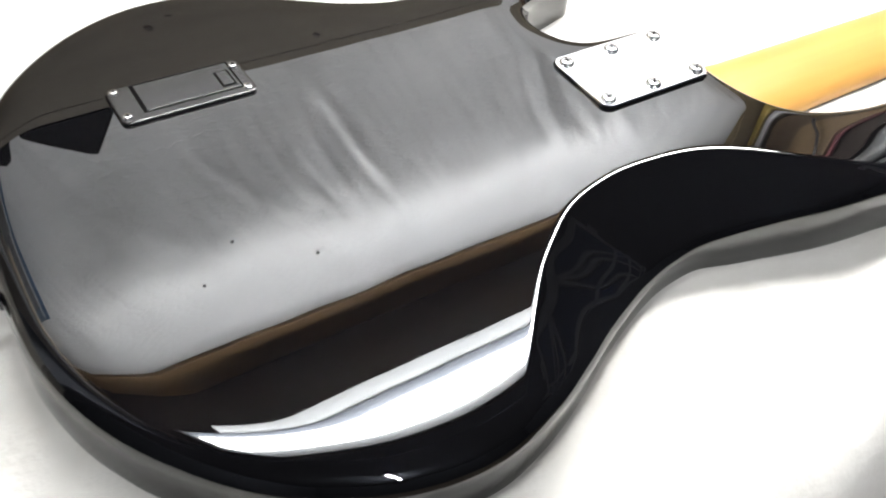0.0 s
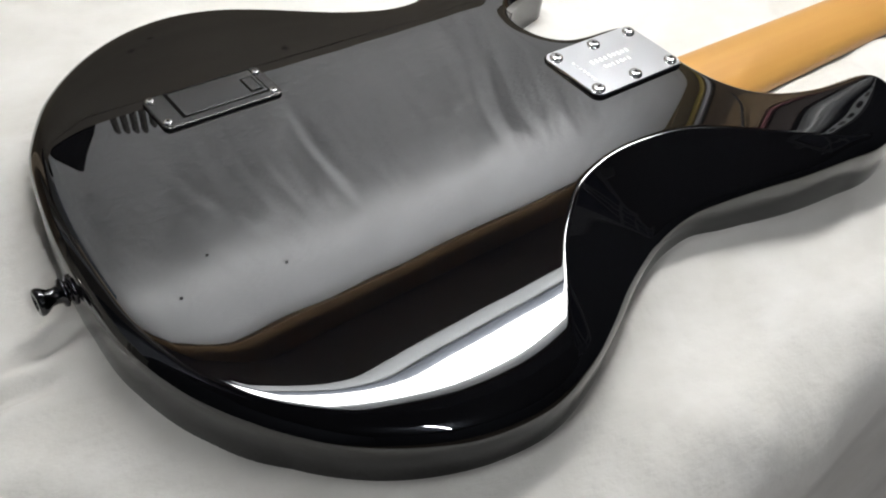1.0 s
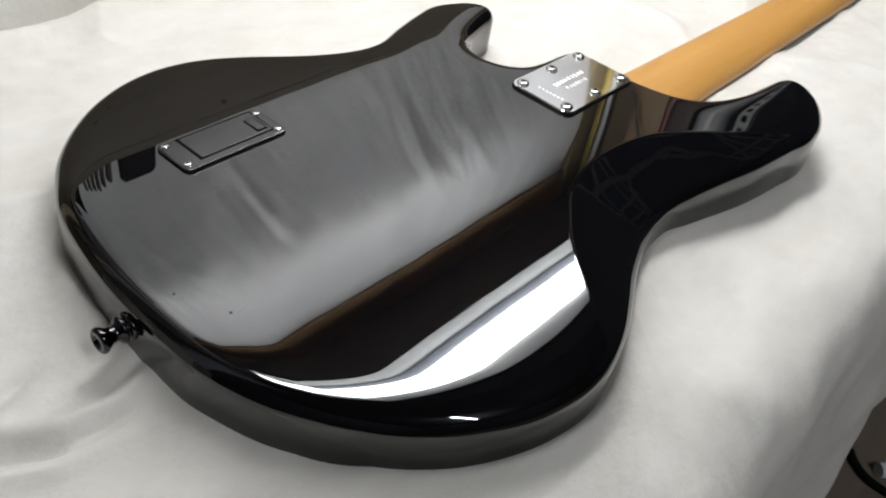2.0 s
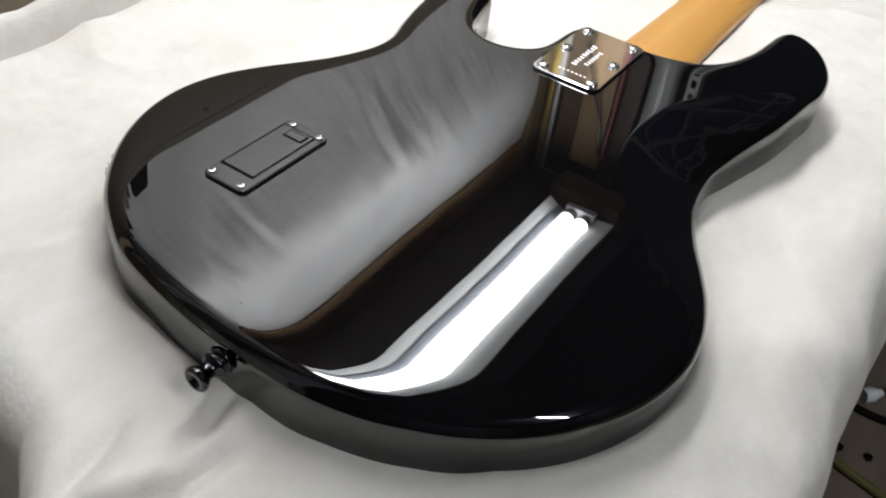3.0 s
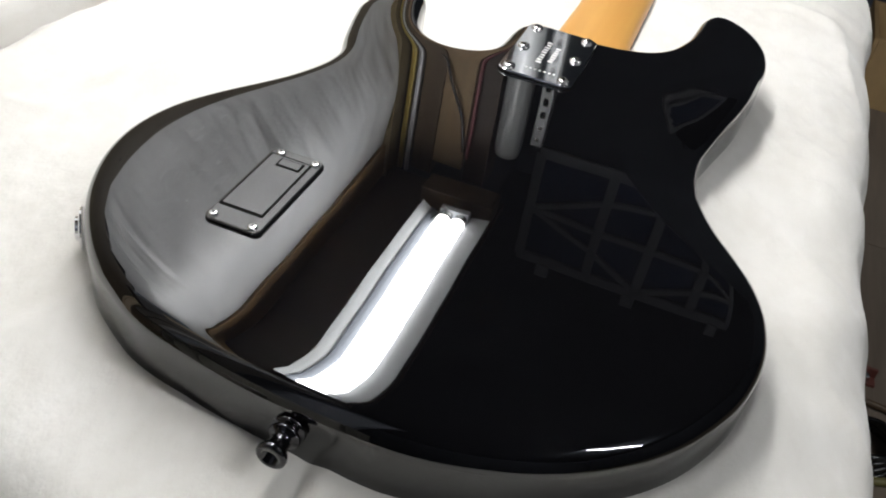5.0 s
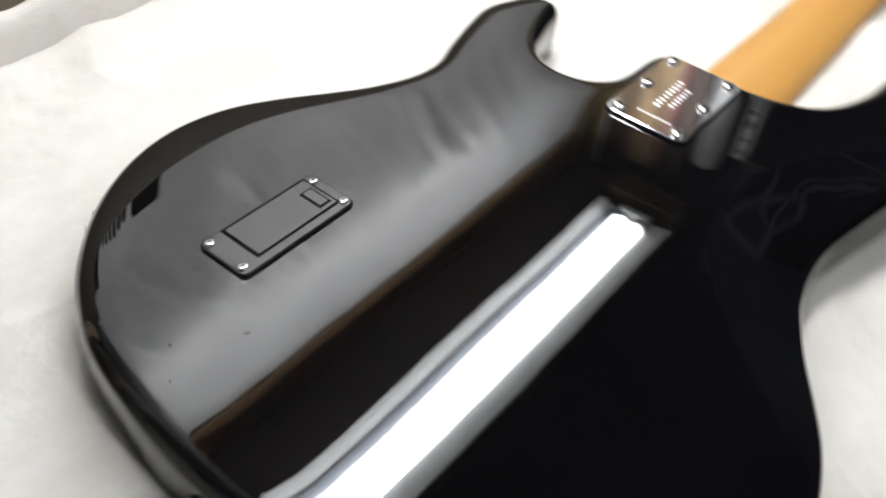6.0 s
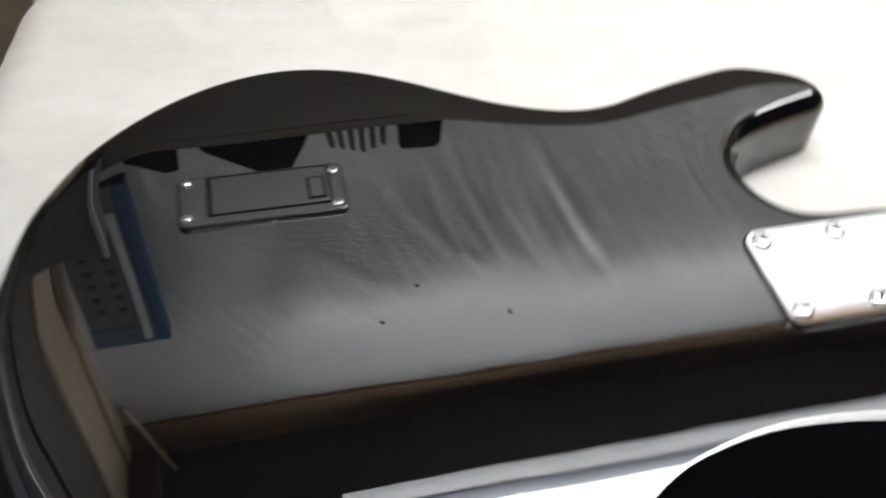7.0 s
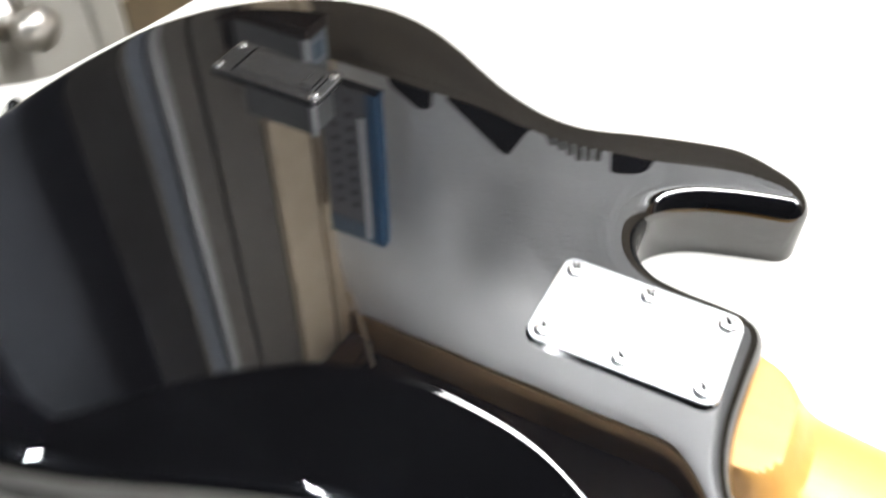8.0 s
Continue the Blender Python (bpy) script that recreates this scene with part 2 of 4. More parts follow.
# the comfort cut for the ribs, on the bass side: its crest line and its depth
CREST = np.array([(.190, -.166), (.158, -.163), (.118, -.152), (.073, -.1205), (.0465, -.1005), (.0155, -.086), (-.027, -.0815), (-.057, -.0860),
                  (-.077, -.0935), (-.0965, -.107), (-.114, -.1215), (-.1375, -.1475), (-.155, -.168), (-.172, -.195)])
crest = []
for i in range(len(CREST) - 1):
    a, b = CREST[max(i - 1, 0)], CREST[i]
    c, e = CREST[i + 1], CREST[min(i + 2, len(CREST) - 1)]
    for k in range(10):
        t = k / 10
        crest.append(0.5 * ((2 * b) + (c - a) * t + (2 * a - 5 * b + 4 * c - e) * t ** 2 + (3 * b - a - 3 * c + e) * t ** 3))
crest = np.array(crest)
run = np.r_[0, np.cumsum(np.hypot(*np.diff(crest, axis=0).T))]
u = np.linspace(0, run[-1], 480)
crest = np.stack([np.interp(u, run, crest[:, 0]), np.interp(u, run, crest[:, 1])], 1)
for _ in range(80):
    crest[1:-1] = 0.5 * crest[1:-1] + 0.25 * (crest[2:] + crest[:-2])


def seg_dist(p, c, closed):
    """Distance to a polyline and the nearest segment's side (positive to the left of its run)."""
    a = c if closed else c[:-1]
    b = np.roll(c, -1, 0) if closed else c[1:]
    ab = b - a
    best, side, where = np.full(len(p), 9.0), np.zeros(len(p)), np.zeros(len(p))
    for i in range(len(a)):
        ap = p - a[i]
        t = np.clip((ap @ ab[i]) / (ab[i] @ ab[i]), 0, 1)
        q = ap - t[:, None] * ab[i]
        d = np.hypot(q[:, 0], q[:, 1])
        m = d < best
        best[m] = d[m]
        side[m] = (ab[i][0] * ap[m, 1] - ab[i][1] * ap[m, 0])
        where[m] = (i + t[m]) / len(a)
    return best, side, where


def smooth01(t):
    t = np.clip(t, 0, 1)
    return t * t * (3 - 2 * t)


ROLL_W, ROLL_H = 0.030, 0.0017
CUT_RAMP = 0.0036
CUT_AT = (0.0, 0.15, 0.30, 0.45, 0.55, 0.70, 0.85, 0.93, 1.0)
CUT_SLOPE = (0.0, 0.09, 0.125, 0.165, 0.23, 0.30, 0.30, 0.20, 0.0)
CUT_FINE = np.linspace(0, 1, 201)
cut_curve = np.interp(CUT_FINE, CUT_AT, CUT_SLOPE)
for _ in range(150):
    cut_curve[1:-1] = 0.5 * cut_curve[1:-1] + 0.25 * (cut_curve[2:] + cut_curve[:-2])


def height(p, rim):
    """Height of the back at points p: flat, rolling off softly towards the rim, and cut away beyond the crest."""
    d = seg_dist(p, rim, True)[0]
    z = -ROLL_H * np.clip((ROLL_W - d) / ROLL_W, 0, 1) ** 3
    s, side, w = seg_dist(p, crest, False)
    s = np.where(side > 0, s, 0)
    slope = np.interp(w, CUT_FINE, cut_curve)
    k = np.minimum(s / CUT_RAMP, 1.0)
    z = z - slope * (CUT_RAMP * (k ** 3 - k ** 4 / 2) + np.maximum(s - CUT_RAMP, 0))
    # hand-sanded lacquer is never quite flat
    x, y = p[:, 0], p[:, 1]
    return z + 0.9e-5 * (np.sin(58 * x + 1.8 * np.sin(31 * y)) + np.sin(71 * y + 1.7 * np.sin(29 * x + 1)) + 0.15 * np.sin(160 * x + 120 * y))


def build_body(parent):
    n = 420
    rim = outline(n)
    fine = outline(1100)
    tan = np.roll(rim, -1, 0) - np.roll(rim, 1, 0)
    tan /= np.linalg.norm(tan, axis=1)[:, None]
    inward = np.stack([-tan[:, 1], tan[:, 0]], 1)
    area = 0.5 * np.sum(rim[:, 0] * np.roll(rim[:, 1], -1) - np.roll(rim[:, 0], -1) * rim[:, 1])
    if area < 0:
        inward = -inward
    s, side, _ = seg_dist(rim, crest, False)
    soft = smooth01(np.where(side > 0, s, 0) / 0.03)
    for _ in range(12):
        soft = 0.5 * soft + 0.25 * (np.roll(soft, 1) + np.roll(soft, -1))
    turn = ROUND - 0.0045 * soft          # a tighter edge where the cut meets the side
    inner = rim + inward * turn[:, None]
    steps = 9
    verts, faces = [], []
    # front edge, side, rounded back edge
    levels = []
    for i in range(5):
        a = i / 4 * math.pi / 2
        levels.append((FRONT * (1 - math.sin(a)), -THICK + FRONT * (1 - math.cos(a)), None))
    for i in range(steps + 1):
        a = i / steps * math.pi / 2
        levels.append((1 - math.cos(a), None, -(1 - math.sin(a))))
    for off, zabs, zrel in levels:
        q = rim + inward * (off if zrel is None else off * turn[:, None])
        top = None if zrel is None else np.maximum(height(q, fine) + zrel * turn, -THICK + FRONT + 0.002 + off * turn)
        for j in range(n):
            verts.append((q[j, 0], q[j, 1], zabs if zabs is not None else top[j]))
    for L in range(len(levels) - 1):
        for j in range(n):
            k = (j + 1) % n
            faces.append((L * n + j, L * n + k, (L + 1) * n + k, (L + 1) * n + j))
    # the back itself: a fine net inside the inner ring
    step = 0.0035
    gx, gy = np.meshgrid(np.arange(-0.33, 0.22, step), np.arange(-0.20, 0.17, step))
    g = np.stack([gx.ravel(), gy.ravel()], 1)
    g[:, 0] += (np.round(g[:, 1] / step).astype(int) % 2) * step / 2
    d, side, w = seg_dist(g, rim, True)
    inside = (side > 0) if area > 0 else (side < 0)
    g = g[inside & (d > 0.0335)]
    # rows that follow the rim where the back rolls off
    edge = np.roll(fine, -1, 0) - np.roll(fine, 1, 0)
    edge /= np.linalg.norm(edge, axis=1)[:, None]
    to_middle = np.stack([-edge[:, 1], edge[:, 0]], 1) * (1 if area > 0 else -1)
    rows_in = []
    for k, o in enumerate(np.arange(0.0075, 0.0330, 0.0017)):
        row = (fine + to_middle * o)[(k % 2)::2]
        d, side, w = seg_dist(row, rim, True)
        inside = (side > 0) if area > 0 else (side < 0)
        rows_in.append(row[inside & (d > o - 0.0006) & (d > turn[(w * n).astype(int) % n] + 0.0014)])
    g = np.vstack([g] + rows_in)
    # finer along the crest of the cut
    run = np.diff(crest, axis=0)
    far = np.r_[0, np.cumsum(np.hypot(run[:, 0], run[:, 1]))]
    u = np.arange(0, far[-1], 0.0016)
    mid = np.stack([np.interp(u, far, crest[:, 0]), np.interp(u, far, crest[:, 1])], 1)
    along = np.gradient(mid, axis=0)
    along /= np.linalg.norm(along, axis=1)[:, None]
    left = np.stack([-along[:, 1], along[:, 0]], 1)
    band = np.vstack([mid + left * o for o in np.arange(-0.0012, 0.0078, 0.0006)])
    d, side, w = seg_dist(band, rim, True)
    inside = (side > 0) if area > 0 else (side < 0)
    band = band[inside & (d > turn[(w * n).astype(int) % n] + 0.0015)]
    s, side, _ = seg_dist(g, crest, False)
    g = np.vstack([g[(s > 0.0118) | ((side < 0) & (s > 0.0035))], band])
    from mathutils import geometry
    pts = [Vector(p) for p in inner] + [Vector(p) for p in g]
    edges = [(i, (i + 1) % n) for i in range(n)]
    vs, _, fs, *_ = geometry.delaunay_2d_cdt(pts, edges, [], 1, 1e-7)
    arr = np.array([(v.x, v.y) for v in vs])
    z = height(arr, fine)
    base = len(verts)
    top0 = (len(levels) - 1) * n
    index = []
    for i in range(len(arr)):
        if i < n:
            index.append(top0 + i)
        else:
            index.append(len(verts))
            verts.append((arr[i, 0], arr[i, 1], z[i]))
    for f in fs:
        faces.append(tuple(index[i] for i in f))
    flat = [Vector(v[:2]) for v in verts[:n]]
    _, _, ff, *_ = geometry.delaunay_2d_cdt(flat, edges, [], 1, 1e-7)
    for f in ff:
        if max(f) < n:
            faces.append(tuple(f)[::-1])
    me = bpy.data.meshes.new("body")
    me.from_pydata(verts, [], faces)
    me.materials.append(LACQUER)
    bm = bmesh.new()
    bm.from_mesh(me)
    bmesh.ops.recalc_face_normals(bm, faces=bm.faces)
    bm.to_mesh(me)
    bm.free()
    # exact normals of the back, so that it mirrors like flat-sanded lacquer
    e = 0.0008
    co = np.array([v.co[:2] for v in me.vertices])
    deep = np.array([i >= base for i in range(len(co))])
    hx = (height(co[deep] + (e, 0), fine) - height(co[deep] - (e, 0), fine)) / (2 * e)
    hy = (height(co[deep] + (0, e), fine) - height(co[deep] - (0, e), fine)) / (2 * e)
    nn = np.stack([-hx, -hy, np.ones(len(hx))], 1)
    nn /= np.linalg.norm(nn, axis=1)[:, None]
    for p in me.polygons:
        p.use_smooth = len(p.vertices) < 5
    normals = np.array([tuple(v.normal) for v in me.vertices])
    normals[deep] = nn
    me.normals_split_custom_set_from_vertices([tuple(v) for v in normals])
    ob = new("body", me)
    ob.parent = parent
    return ob


bass = thing("bass_guitar", (0, 0, 0), "black gloss bass guitar lying face down on white plush", "bass guitar")
build_body(bass)


def screw_mesh(r, h):
    """A round-headed cross screw."""
    bm = lathe([(r * 1.08, 0), (r * 1.08, h * 0.12), (r, h * 0.14), (r, h * 0.52), (r * 0.94, h * 0.76), (r * 0.82, h * 0.90), (r * 0.5, h * 0.98), (0, h)], 24)
    return bm


def cross_mesh(r, h):
    bm = bmesh.new()
    # dark bars laid on the head in place of a shaded recess
    for a, b in ((r * 0.56, r * 0.14), (r * 0.14, r * 0.56)):
        box(-a, a, -b, b, h * 0.70, h * 1.02, bm=bm)
    return bm


def screws(places, r, h, z, parent):
    proto = None
    for x, y in places:
        if proto is None:
            s = part("screw", screw_mesh(r, h), SCREW, parent, "bright cross-head screw", smooth=True)
            c = part("cross_slot", cross_mesh(r, h), DARK_GAP, s)
            proto = (s.data, c.data)
        else:
            s = new("screw", proto[0]); s.parent = parent
            c = new("cross_slot", proto[1]); c.parent = s
            tagged(s, "bright cross-head screw")
        s.location = (x, y, z)
        c.rotation_euler = (0, 0, random.uniform(0, 1.5))


# neck plate with its gasket, six screws and worn stamping
plate = part("neck_plate", rounded_slab(-0.0065, 0.0735, -0.0435, 0.0065, 0.0004, 0.0023, 0.006, 0.0006), CHROME, bass, "polished chrome neck plate", smooth=False)
part("gasket", rounded_slab(-0.0069, 0.0739, -0.0439, 0.0069, -0.0005, 0.0004, 0.006, 0.0002), DARK_GAP, plate)
screws([(x, y) for y in (0.0, -0.037) for x in (0.0, 0.0335, 0.067)], 0.0040, 0.0019, 0.0023, plate)
for y0, y1, x0, x1, k in ((-0.0172, -0.0128, 0.016, 0.052, 9), (-0.0240, -0.0203, 0.021, 0.046, 7)):
    w = (x1 - x0) / k
    for i in range(k):
        a = random.uniform(0.35, 0.55) * w
        part("stamped_bar", box(x0 + i * w, x0 + i * w + a, y0 + random.uniform(0, 0.0008), y1 - random.uniform(0, 0.0008), 0.00222, 0.00238), ENGRAVE, plate)
for i in range(7):
    part("stamped_bar", box(0.0045, 0.0060, -0.030 + i * 0.0032, -0.0285 + i * 0.0032, 0.00222, 0.00238), ENGRAVE, plate)

# battery box
bbox = part("battery_box", rounded_slab(-0.2362, -0.1655, 0.0490, 0.0790, 0, 0.0020, 0.004, 0.0011), BLACK_PLASTIC, bass, "black plastic battery box with hinged lid")
part("lid_gap", rounded_slab(-0.2240, -0.1715, 0.0539, 0.0777, 0.0017, 0.00212, 0.0006, 0.0001), DARK_GAP, bbox)
lid = part("lid", rounded_slab(-0.2222, -0.1724, 0.0549, 0.0768, 0.0019, 0.0024, 0.0006, 0.0003), BLACK_PLASTIC, bbox)
part("latch_gap", rounded_slab(-0.1818, -0.1740, 0.0570, 0.0705, 0.0021, 0.0025, 0.0004, 0.0001), DARK_GAP, lid)
part("latch", rounded_slab(-0.1808, -0.1750, 0.0579, 0.0696, 0.0023, 0.0030, 0.0004, 0.0002), BLACK_PLASTIC, lid)
screws([(-0.2322, 0.0753), (-0.1697, 0.0732), (-0.2324, 0.0543), (-0.1700, 0.0533)], 0.0022, 0.0012, 0.0020, bbox)

# jack socket in the tail end
jack = part("jack_plate", lathe([(0, 0), (0.011, 0), (0.011, 0.0008), (0.0100, 0.0014), (0.0062, 0.0014), (0.0062, 0.0034), (0.0056, 0.0038), (0.0036, 0.0038), (0.0036, 0.001), (0, 0.001)], 28),
            CHROME, bass, "chrome jack socket", smooth=False)
jack.location = (-0.2460, 0.1400, -0.024)
jack.rotation_euler = (0, radians(-90), radians(-57))

# strap button on the tail
button = part("strap_button", lathe([(0, 0), (0.0070, 0), (0.0074, 0.0008), (0.0074, 0.0022), (0.0068, 0.0028), (0.0052, 0.0030), (0.0050, 0.0042), (0.0066, 0.0046), (0.0070, 0.0054),
                                     (0.0064, 0.0064), (0.0046, 0.0070), (0.0040, 0.0090), (0.0043, 0.0116), (0.0060, 0.0140), (0.0067, 0.0156), (0.0065, 0.0170), (0.0056, 0.0176),
                                     (0.0036, 0.0176), (0.0034, 0.0110), (0, 0.0108)], 32), BLACK_NICKEL, bass, "black nickel strap button", smooth=True)
button.location = (-0.3130, -0.0100, -0.0195)
button.rotation_euler = (0, radians(-90), 0)
washer = part("felt_washer", lathe([(0, 0), (0.0075, 0), (0.0078, 0.0006), (0.0075, 0.0012), (0, 0.0012)], 24), DARK_GAP, button)
washer.location = (0, 0, -0.001)


# neck: rounded back, heel block, and the fretboard under it
def loft(sections):
    bm = bmesh.new()
    rings = [[bm.verts.new(v) for v in s] for s in sections]
    for a, b in zip(rings, rings[1:]):
        for i in range(len(a)):
            j = (i + 1) % len(a)
            bm.faces.new((a[i], a[j], b[j], b[i]))
    bm.faces.new(rings[0][::-1])
    bm.faces.new(rings[-1])
    return bm


NECK_Y, NECK_TOP, NECK_LOW = -0.0205, -0.0310, -0.0465


def neck_mid(x):
    return NECK_Y - 0.0065 * min(1.0, max(0.0, (x - 0.08) / 0.06)) - 0.004 * max(0.0, x - 0.14)


def neck_section(x, half, top, flat):
    """A round back, planed off at the height of the heel."""
    pts = []
    for i in range(65):
        a = math.pi * i / 64
        c, s = math.cos(a), math.sin(a)
        z = NECK_LOW + (top - NECK_LOW) * abs(s) ** 0.85
        pts.append((x, neck_mid(x) + half * c, min(z, flat)))
    return pts


secs = []
for i in range(110):
    u = (i / 109) ** 1.9
    x = 0.070 + u * 0.65
    half = 0.0315 - 0.0085 * u
    top = NECK_TOP + 0.062 * float(1 - smooth01(np.array((x - 0.072) / 0.046))) - 0.001 * u
    secs.append(neck_section(x, half, top, -0.0175 - 0.10 * (min(x, 0.15) - 0.08)))
neck = part("neck", loft(secs), MAPLE, bass, "amber lacquered maple neck", smooth=True)
neck.data.set_sharp_from_angle(angle=radians(22))
fb = []
for i in range(2):
    x = 0.072 + i * 0.648
    half = 0.0315 - 0.0085 * i
    mid = neck_mid(max(x, 0.14))
    fb.append([(x, mid + half, NECK_LOW), (x, mid - half, NECK_LOW), (x, mid - half + 0.001, NECK_LOW - 0.0045), (x, mid + half - 0.001, NECK_LOW - 0.0045)])
part("fretboard", loft(fb), ROSEWOOD, bass, "dark wooden fretboard", smooth=False)


# ---- the bench with its plush blanket ----
BL_TOP, EDGE_Y, EDGE_X, FAR_Y, END_X = -0.0430, -0.212, -0.338, 0.368, 0.83


def bend(s, radius, lean):
    """Arc length past a table edge -> how far out and how far down."""
    s = max(s, 0.0)
    a_end = math.pi / 2 - lean
    a = min(s / radius, a_end)
    out, down = radius * math.sin(a), radius * (1 - math.cos(a))
    rest = s - radius * a_end
    if rest > 0:
        out += rest * math.sin(lean)
        down += rest * math.cos(lean)
    return out, down


TAIL_FOLDS = ((-0.400, -0.012, -0.366, -0.033, 0.0050, 0.0070), (-0.372, -0.031, -0.338, -0.037, 0.0045, 0.0050), (-0.340, -0.021, -0.317, -0.019, 0.0040, 0.0036),
              (-0.398, 0.005, -0.355, 0.013, 0.0055, 0.0040), (-0.385, -0.075, -0.350, -0.110, 0.0070, 0.0035))


def blanket_mesh():
    us = np.r_[np.linspace(-0.42, 0, 84, endpoint=False), np.linspace(0, 0.45, 300, endpoint=False), np.linspace(0.45, END_X - EDGE_X, 190)]
    vs = np.r_[np.linspace(-0.36, 0, 72, endpoint=False), np.linspace(0, 0.38, 240, endpoint=False), np.linspace(0.38, FAR_Y - EDGE_Y, 70)]
    verts, faces = [], []
    rim = outline(240)
    for u in us:
        ox, dx = bend(-u, 0.032, 0.12)
        x0 = EDGE_X + max(u, 0) - ox
        for v in vs:
            oy, dy = bend(-v, 0.055, 0.07)
            y = EDGE_Y + max(v, 0) - oy
            # the end of the bench runs slightly askew
            x = x0 + (0.20 * (y - 0.15) - 0.55 * max(0.0, 0.05 - max(y, -0.20))) * min(1.0, max(0.0, (-0.20 - x0) / 0.13))
            p = Vector((u, v, 0))
            q = noise.noise(p * 5.0) * 0.0060 + noise.noise(p * 13.0 + Vector((7, 3, 1))) * 0.0034 + noise.noise(p * 42.0) * 0.0014 + noise.noise(p * 95.0) * 0.0004
            q += 0.0017 * noise.noise(p * 26.0 + Vector((2, 9, 4)))
            # soft folds where the cloth has bunched up
            r = noise.noise(Vector((u * 4.0 + v * 2.5, v * 9.0 - u * 5.0, 5)) + 0.4 * noise.noise_vector(p * 7))
            q += 0.0042 * max(0.0, 1 - 4 * abs(r)) ** 1.5
            q *= 0.6 + 0.4 * min(1.0, max(0.0, (u + 0.02) / 0.08))
            near = min(1.0, max(0.0, (max(abs(x + 0.05) - 0.30, abs(y) - 0.19)) / 0.06))
            flat = 0.5 + 0.5 * near
            z = BL_TOP - 0.0035 + q * flat - dx - dy
            z -= 0.006 * math.exp(-((y + 0.0205) / 0.045) ** 4) * min(1.0, max(0.0, (x - 0.09) / 0.04))
            # long crease in front of the back board, running with it
            fade = math.exp(min(u, 0) / 0.03)
            z -= fade * 0.042 * math.exp(-((y - 0.327 - 0.004 * math.sin(9 * u)) / 0.0075) ** 2)
            z += fade * (0.020 * math.exp(-((y - 0.345) / 0.010) ** 2) + 0.006 * math.exp(-((y - 0.306) / 0.012) ** 2))
            # creases and small lumps at the tail end
            for ax, ay, bx, by, w, h in TAIL_FOLDS:
                ex, ey = bx - ax, by - ay
                L = math.hypot(ex, ey)
                t = ((x - ax) * ex + (y - ay) * ey) / (L * L)
                k = ((x - ax) * ey - (y - ay) * ex) / L
                f = math.exp(-((t - 0.5) / 0.55) ** 4)
                z -= h * f * (math.exp(-(k / w) ** 2) - 0.55 * math.exp(-((abs(k) - 2.4 * w) / (1.4 * w)) ** 2))
            # drawn-out folds that run along the back
            a, b = 0.965 * x - 0.26 * y, 0.26 * x + 0.965 * y
            back = min(1.0, max(0.0, (y - 0.10) / 0.08))
            z += back * (0.0030 * noise.noise(Vector((a * 2.2, b * 24, 8))) + 0.0014 * noise.noise(Vector((a * 5, b * 60, 2))))
            # rumpled along the near edge
            rump = min(1.0, max(0.0, (-0.155 - y) / 0.05))
            z += rump * (0.0050 * noise.noise(Vector((x * 13 + 3, y * 15, 5))) + 0.0022 * noise.noise(Vector((x * 34, y * 38, 9))))
            if v < 0:
                w = min(1.0, -v / 0.12)
                y += 0.005 * w * math.sin(u * 21 + 1.2 * math.sin(u * 9)) + 0.006 * w * noise.noise(p * 15.0)
            if u < 0:
                w = min(1.0, -u / 0.10)
                x += 0.005 * w * math.sin(v * 23 + 1.5 * math.sin(v * 7)) + 0.004 * w * noise.noise(p * 15.0)
            verts.append((x, y, z))
    # pressed flat under the body, puffed up round it
    co = np.array(verts)
    d, side, _ = seg_dist(co[:, :2], rim, True)
    area = np.sum(rim[:, 0] * np.roll(rim[:, 1], -1) - np.roll(rim[:, 0], -1) * rim[:, 1])
    d = np.where((side > 0) == (area > 0), -d, d)
    tail = smooth01((-0.17 - co[:, 0]) / 0.10) * smooth01((co[:, 1] + 0.14) / 0.10)
    flank = smooth01((-0.04 - co[:, 1]) / 0.10) * smooth01((0.02 - co[:, 0]) / 0.10)
    horn = smooth01((co[:, 0] + 0.02) / 0.06) * smooth01((-0.06 - co[:, 1]) / 0.05)
    bay = smooth01((co[:, 0] - 0.0) / 0.02) * smooth01((co[:, 1] - 0.012) / 0.01) * smooth01((0.10 - co[:, 1]) / 0.02)
    puff = (1 - 0.35 * bay) * (0.0125 * (1 - 0.34 * tail) * (1 - 0.6 * horn) + 0.0050 * flank) * np.exp(-np.maximum(d - 0.003, 0) / 0.020)
    # a shadowed gap where the front edge rolls under
    puff *= 1 - 0.35 * flank * (1 - tail) * (1 - smooth01((d + 0.003) / 0.010))
    under = smooth01((-d - 0.005) / 0.012)
    co[:, 2] = (co[:, 2] + puff) * (1 - under) + np.minimum(co[:, 2], -THICK - 0.0006) * under
    verts = [tuple(p) for p in co]
    m = len(vs)
    for i in range(len(us) - 1):
        for j in range(m - 1):
            faces.append((i * m + j, (i + 1) * m + j, (i + 1) * m + j + 1, i * m + j + 1))
    me = bpy.data.meshes.new("plush_blanket")
    me.from_pydata(verts, [], faces)
    me.materials.append(PLUSH)
    for p in me.polygons:
        p.use_smooth = True
    return me


blanket = tagged(new("plush_blanket", blanket_mesh()), "white plush fleece blanket draped over a bench", "blanket")
sol = blanket.modifiers.new("thickness", "SOLIDIFY")
sol.thickness, sol.offset = 0.006, -1

bench = thing("bench", (0, 0, -0.75), "dark wooden bench hidden under a white blanket", "bench")
part("bench_top", box(EDGE_X + 0.02, 0.84, EDGE_Y + 0.03, 0.368, 0.640, 0.688, 0.004), SHELF_WOOD, bench)
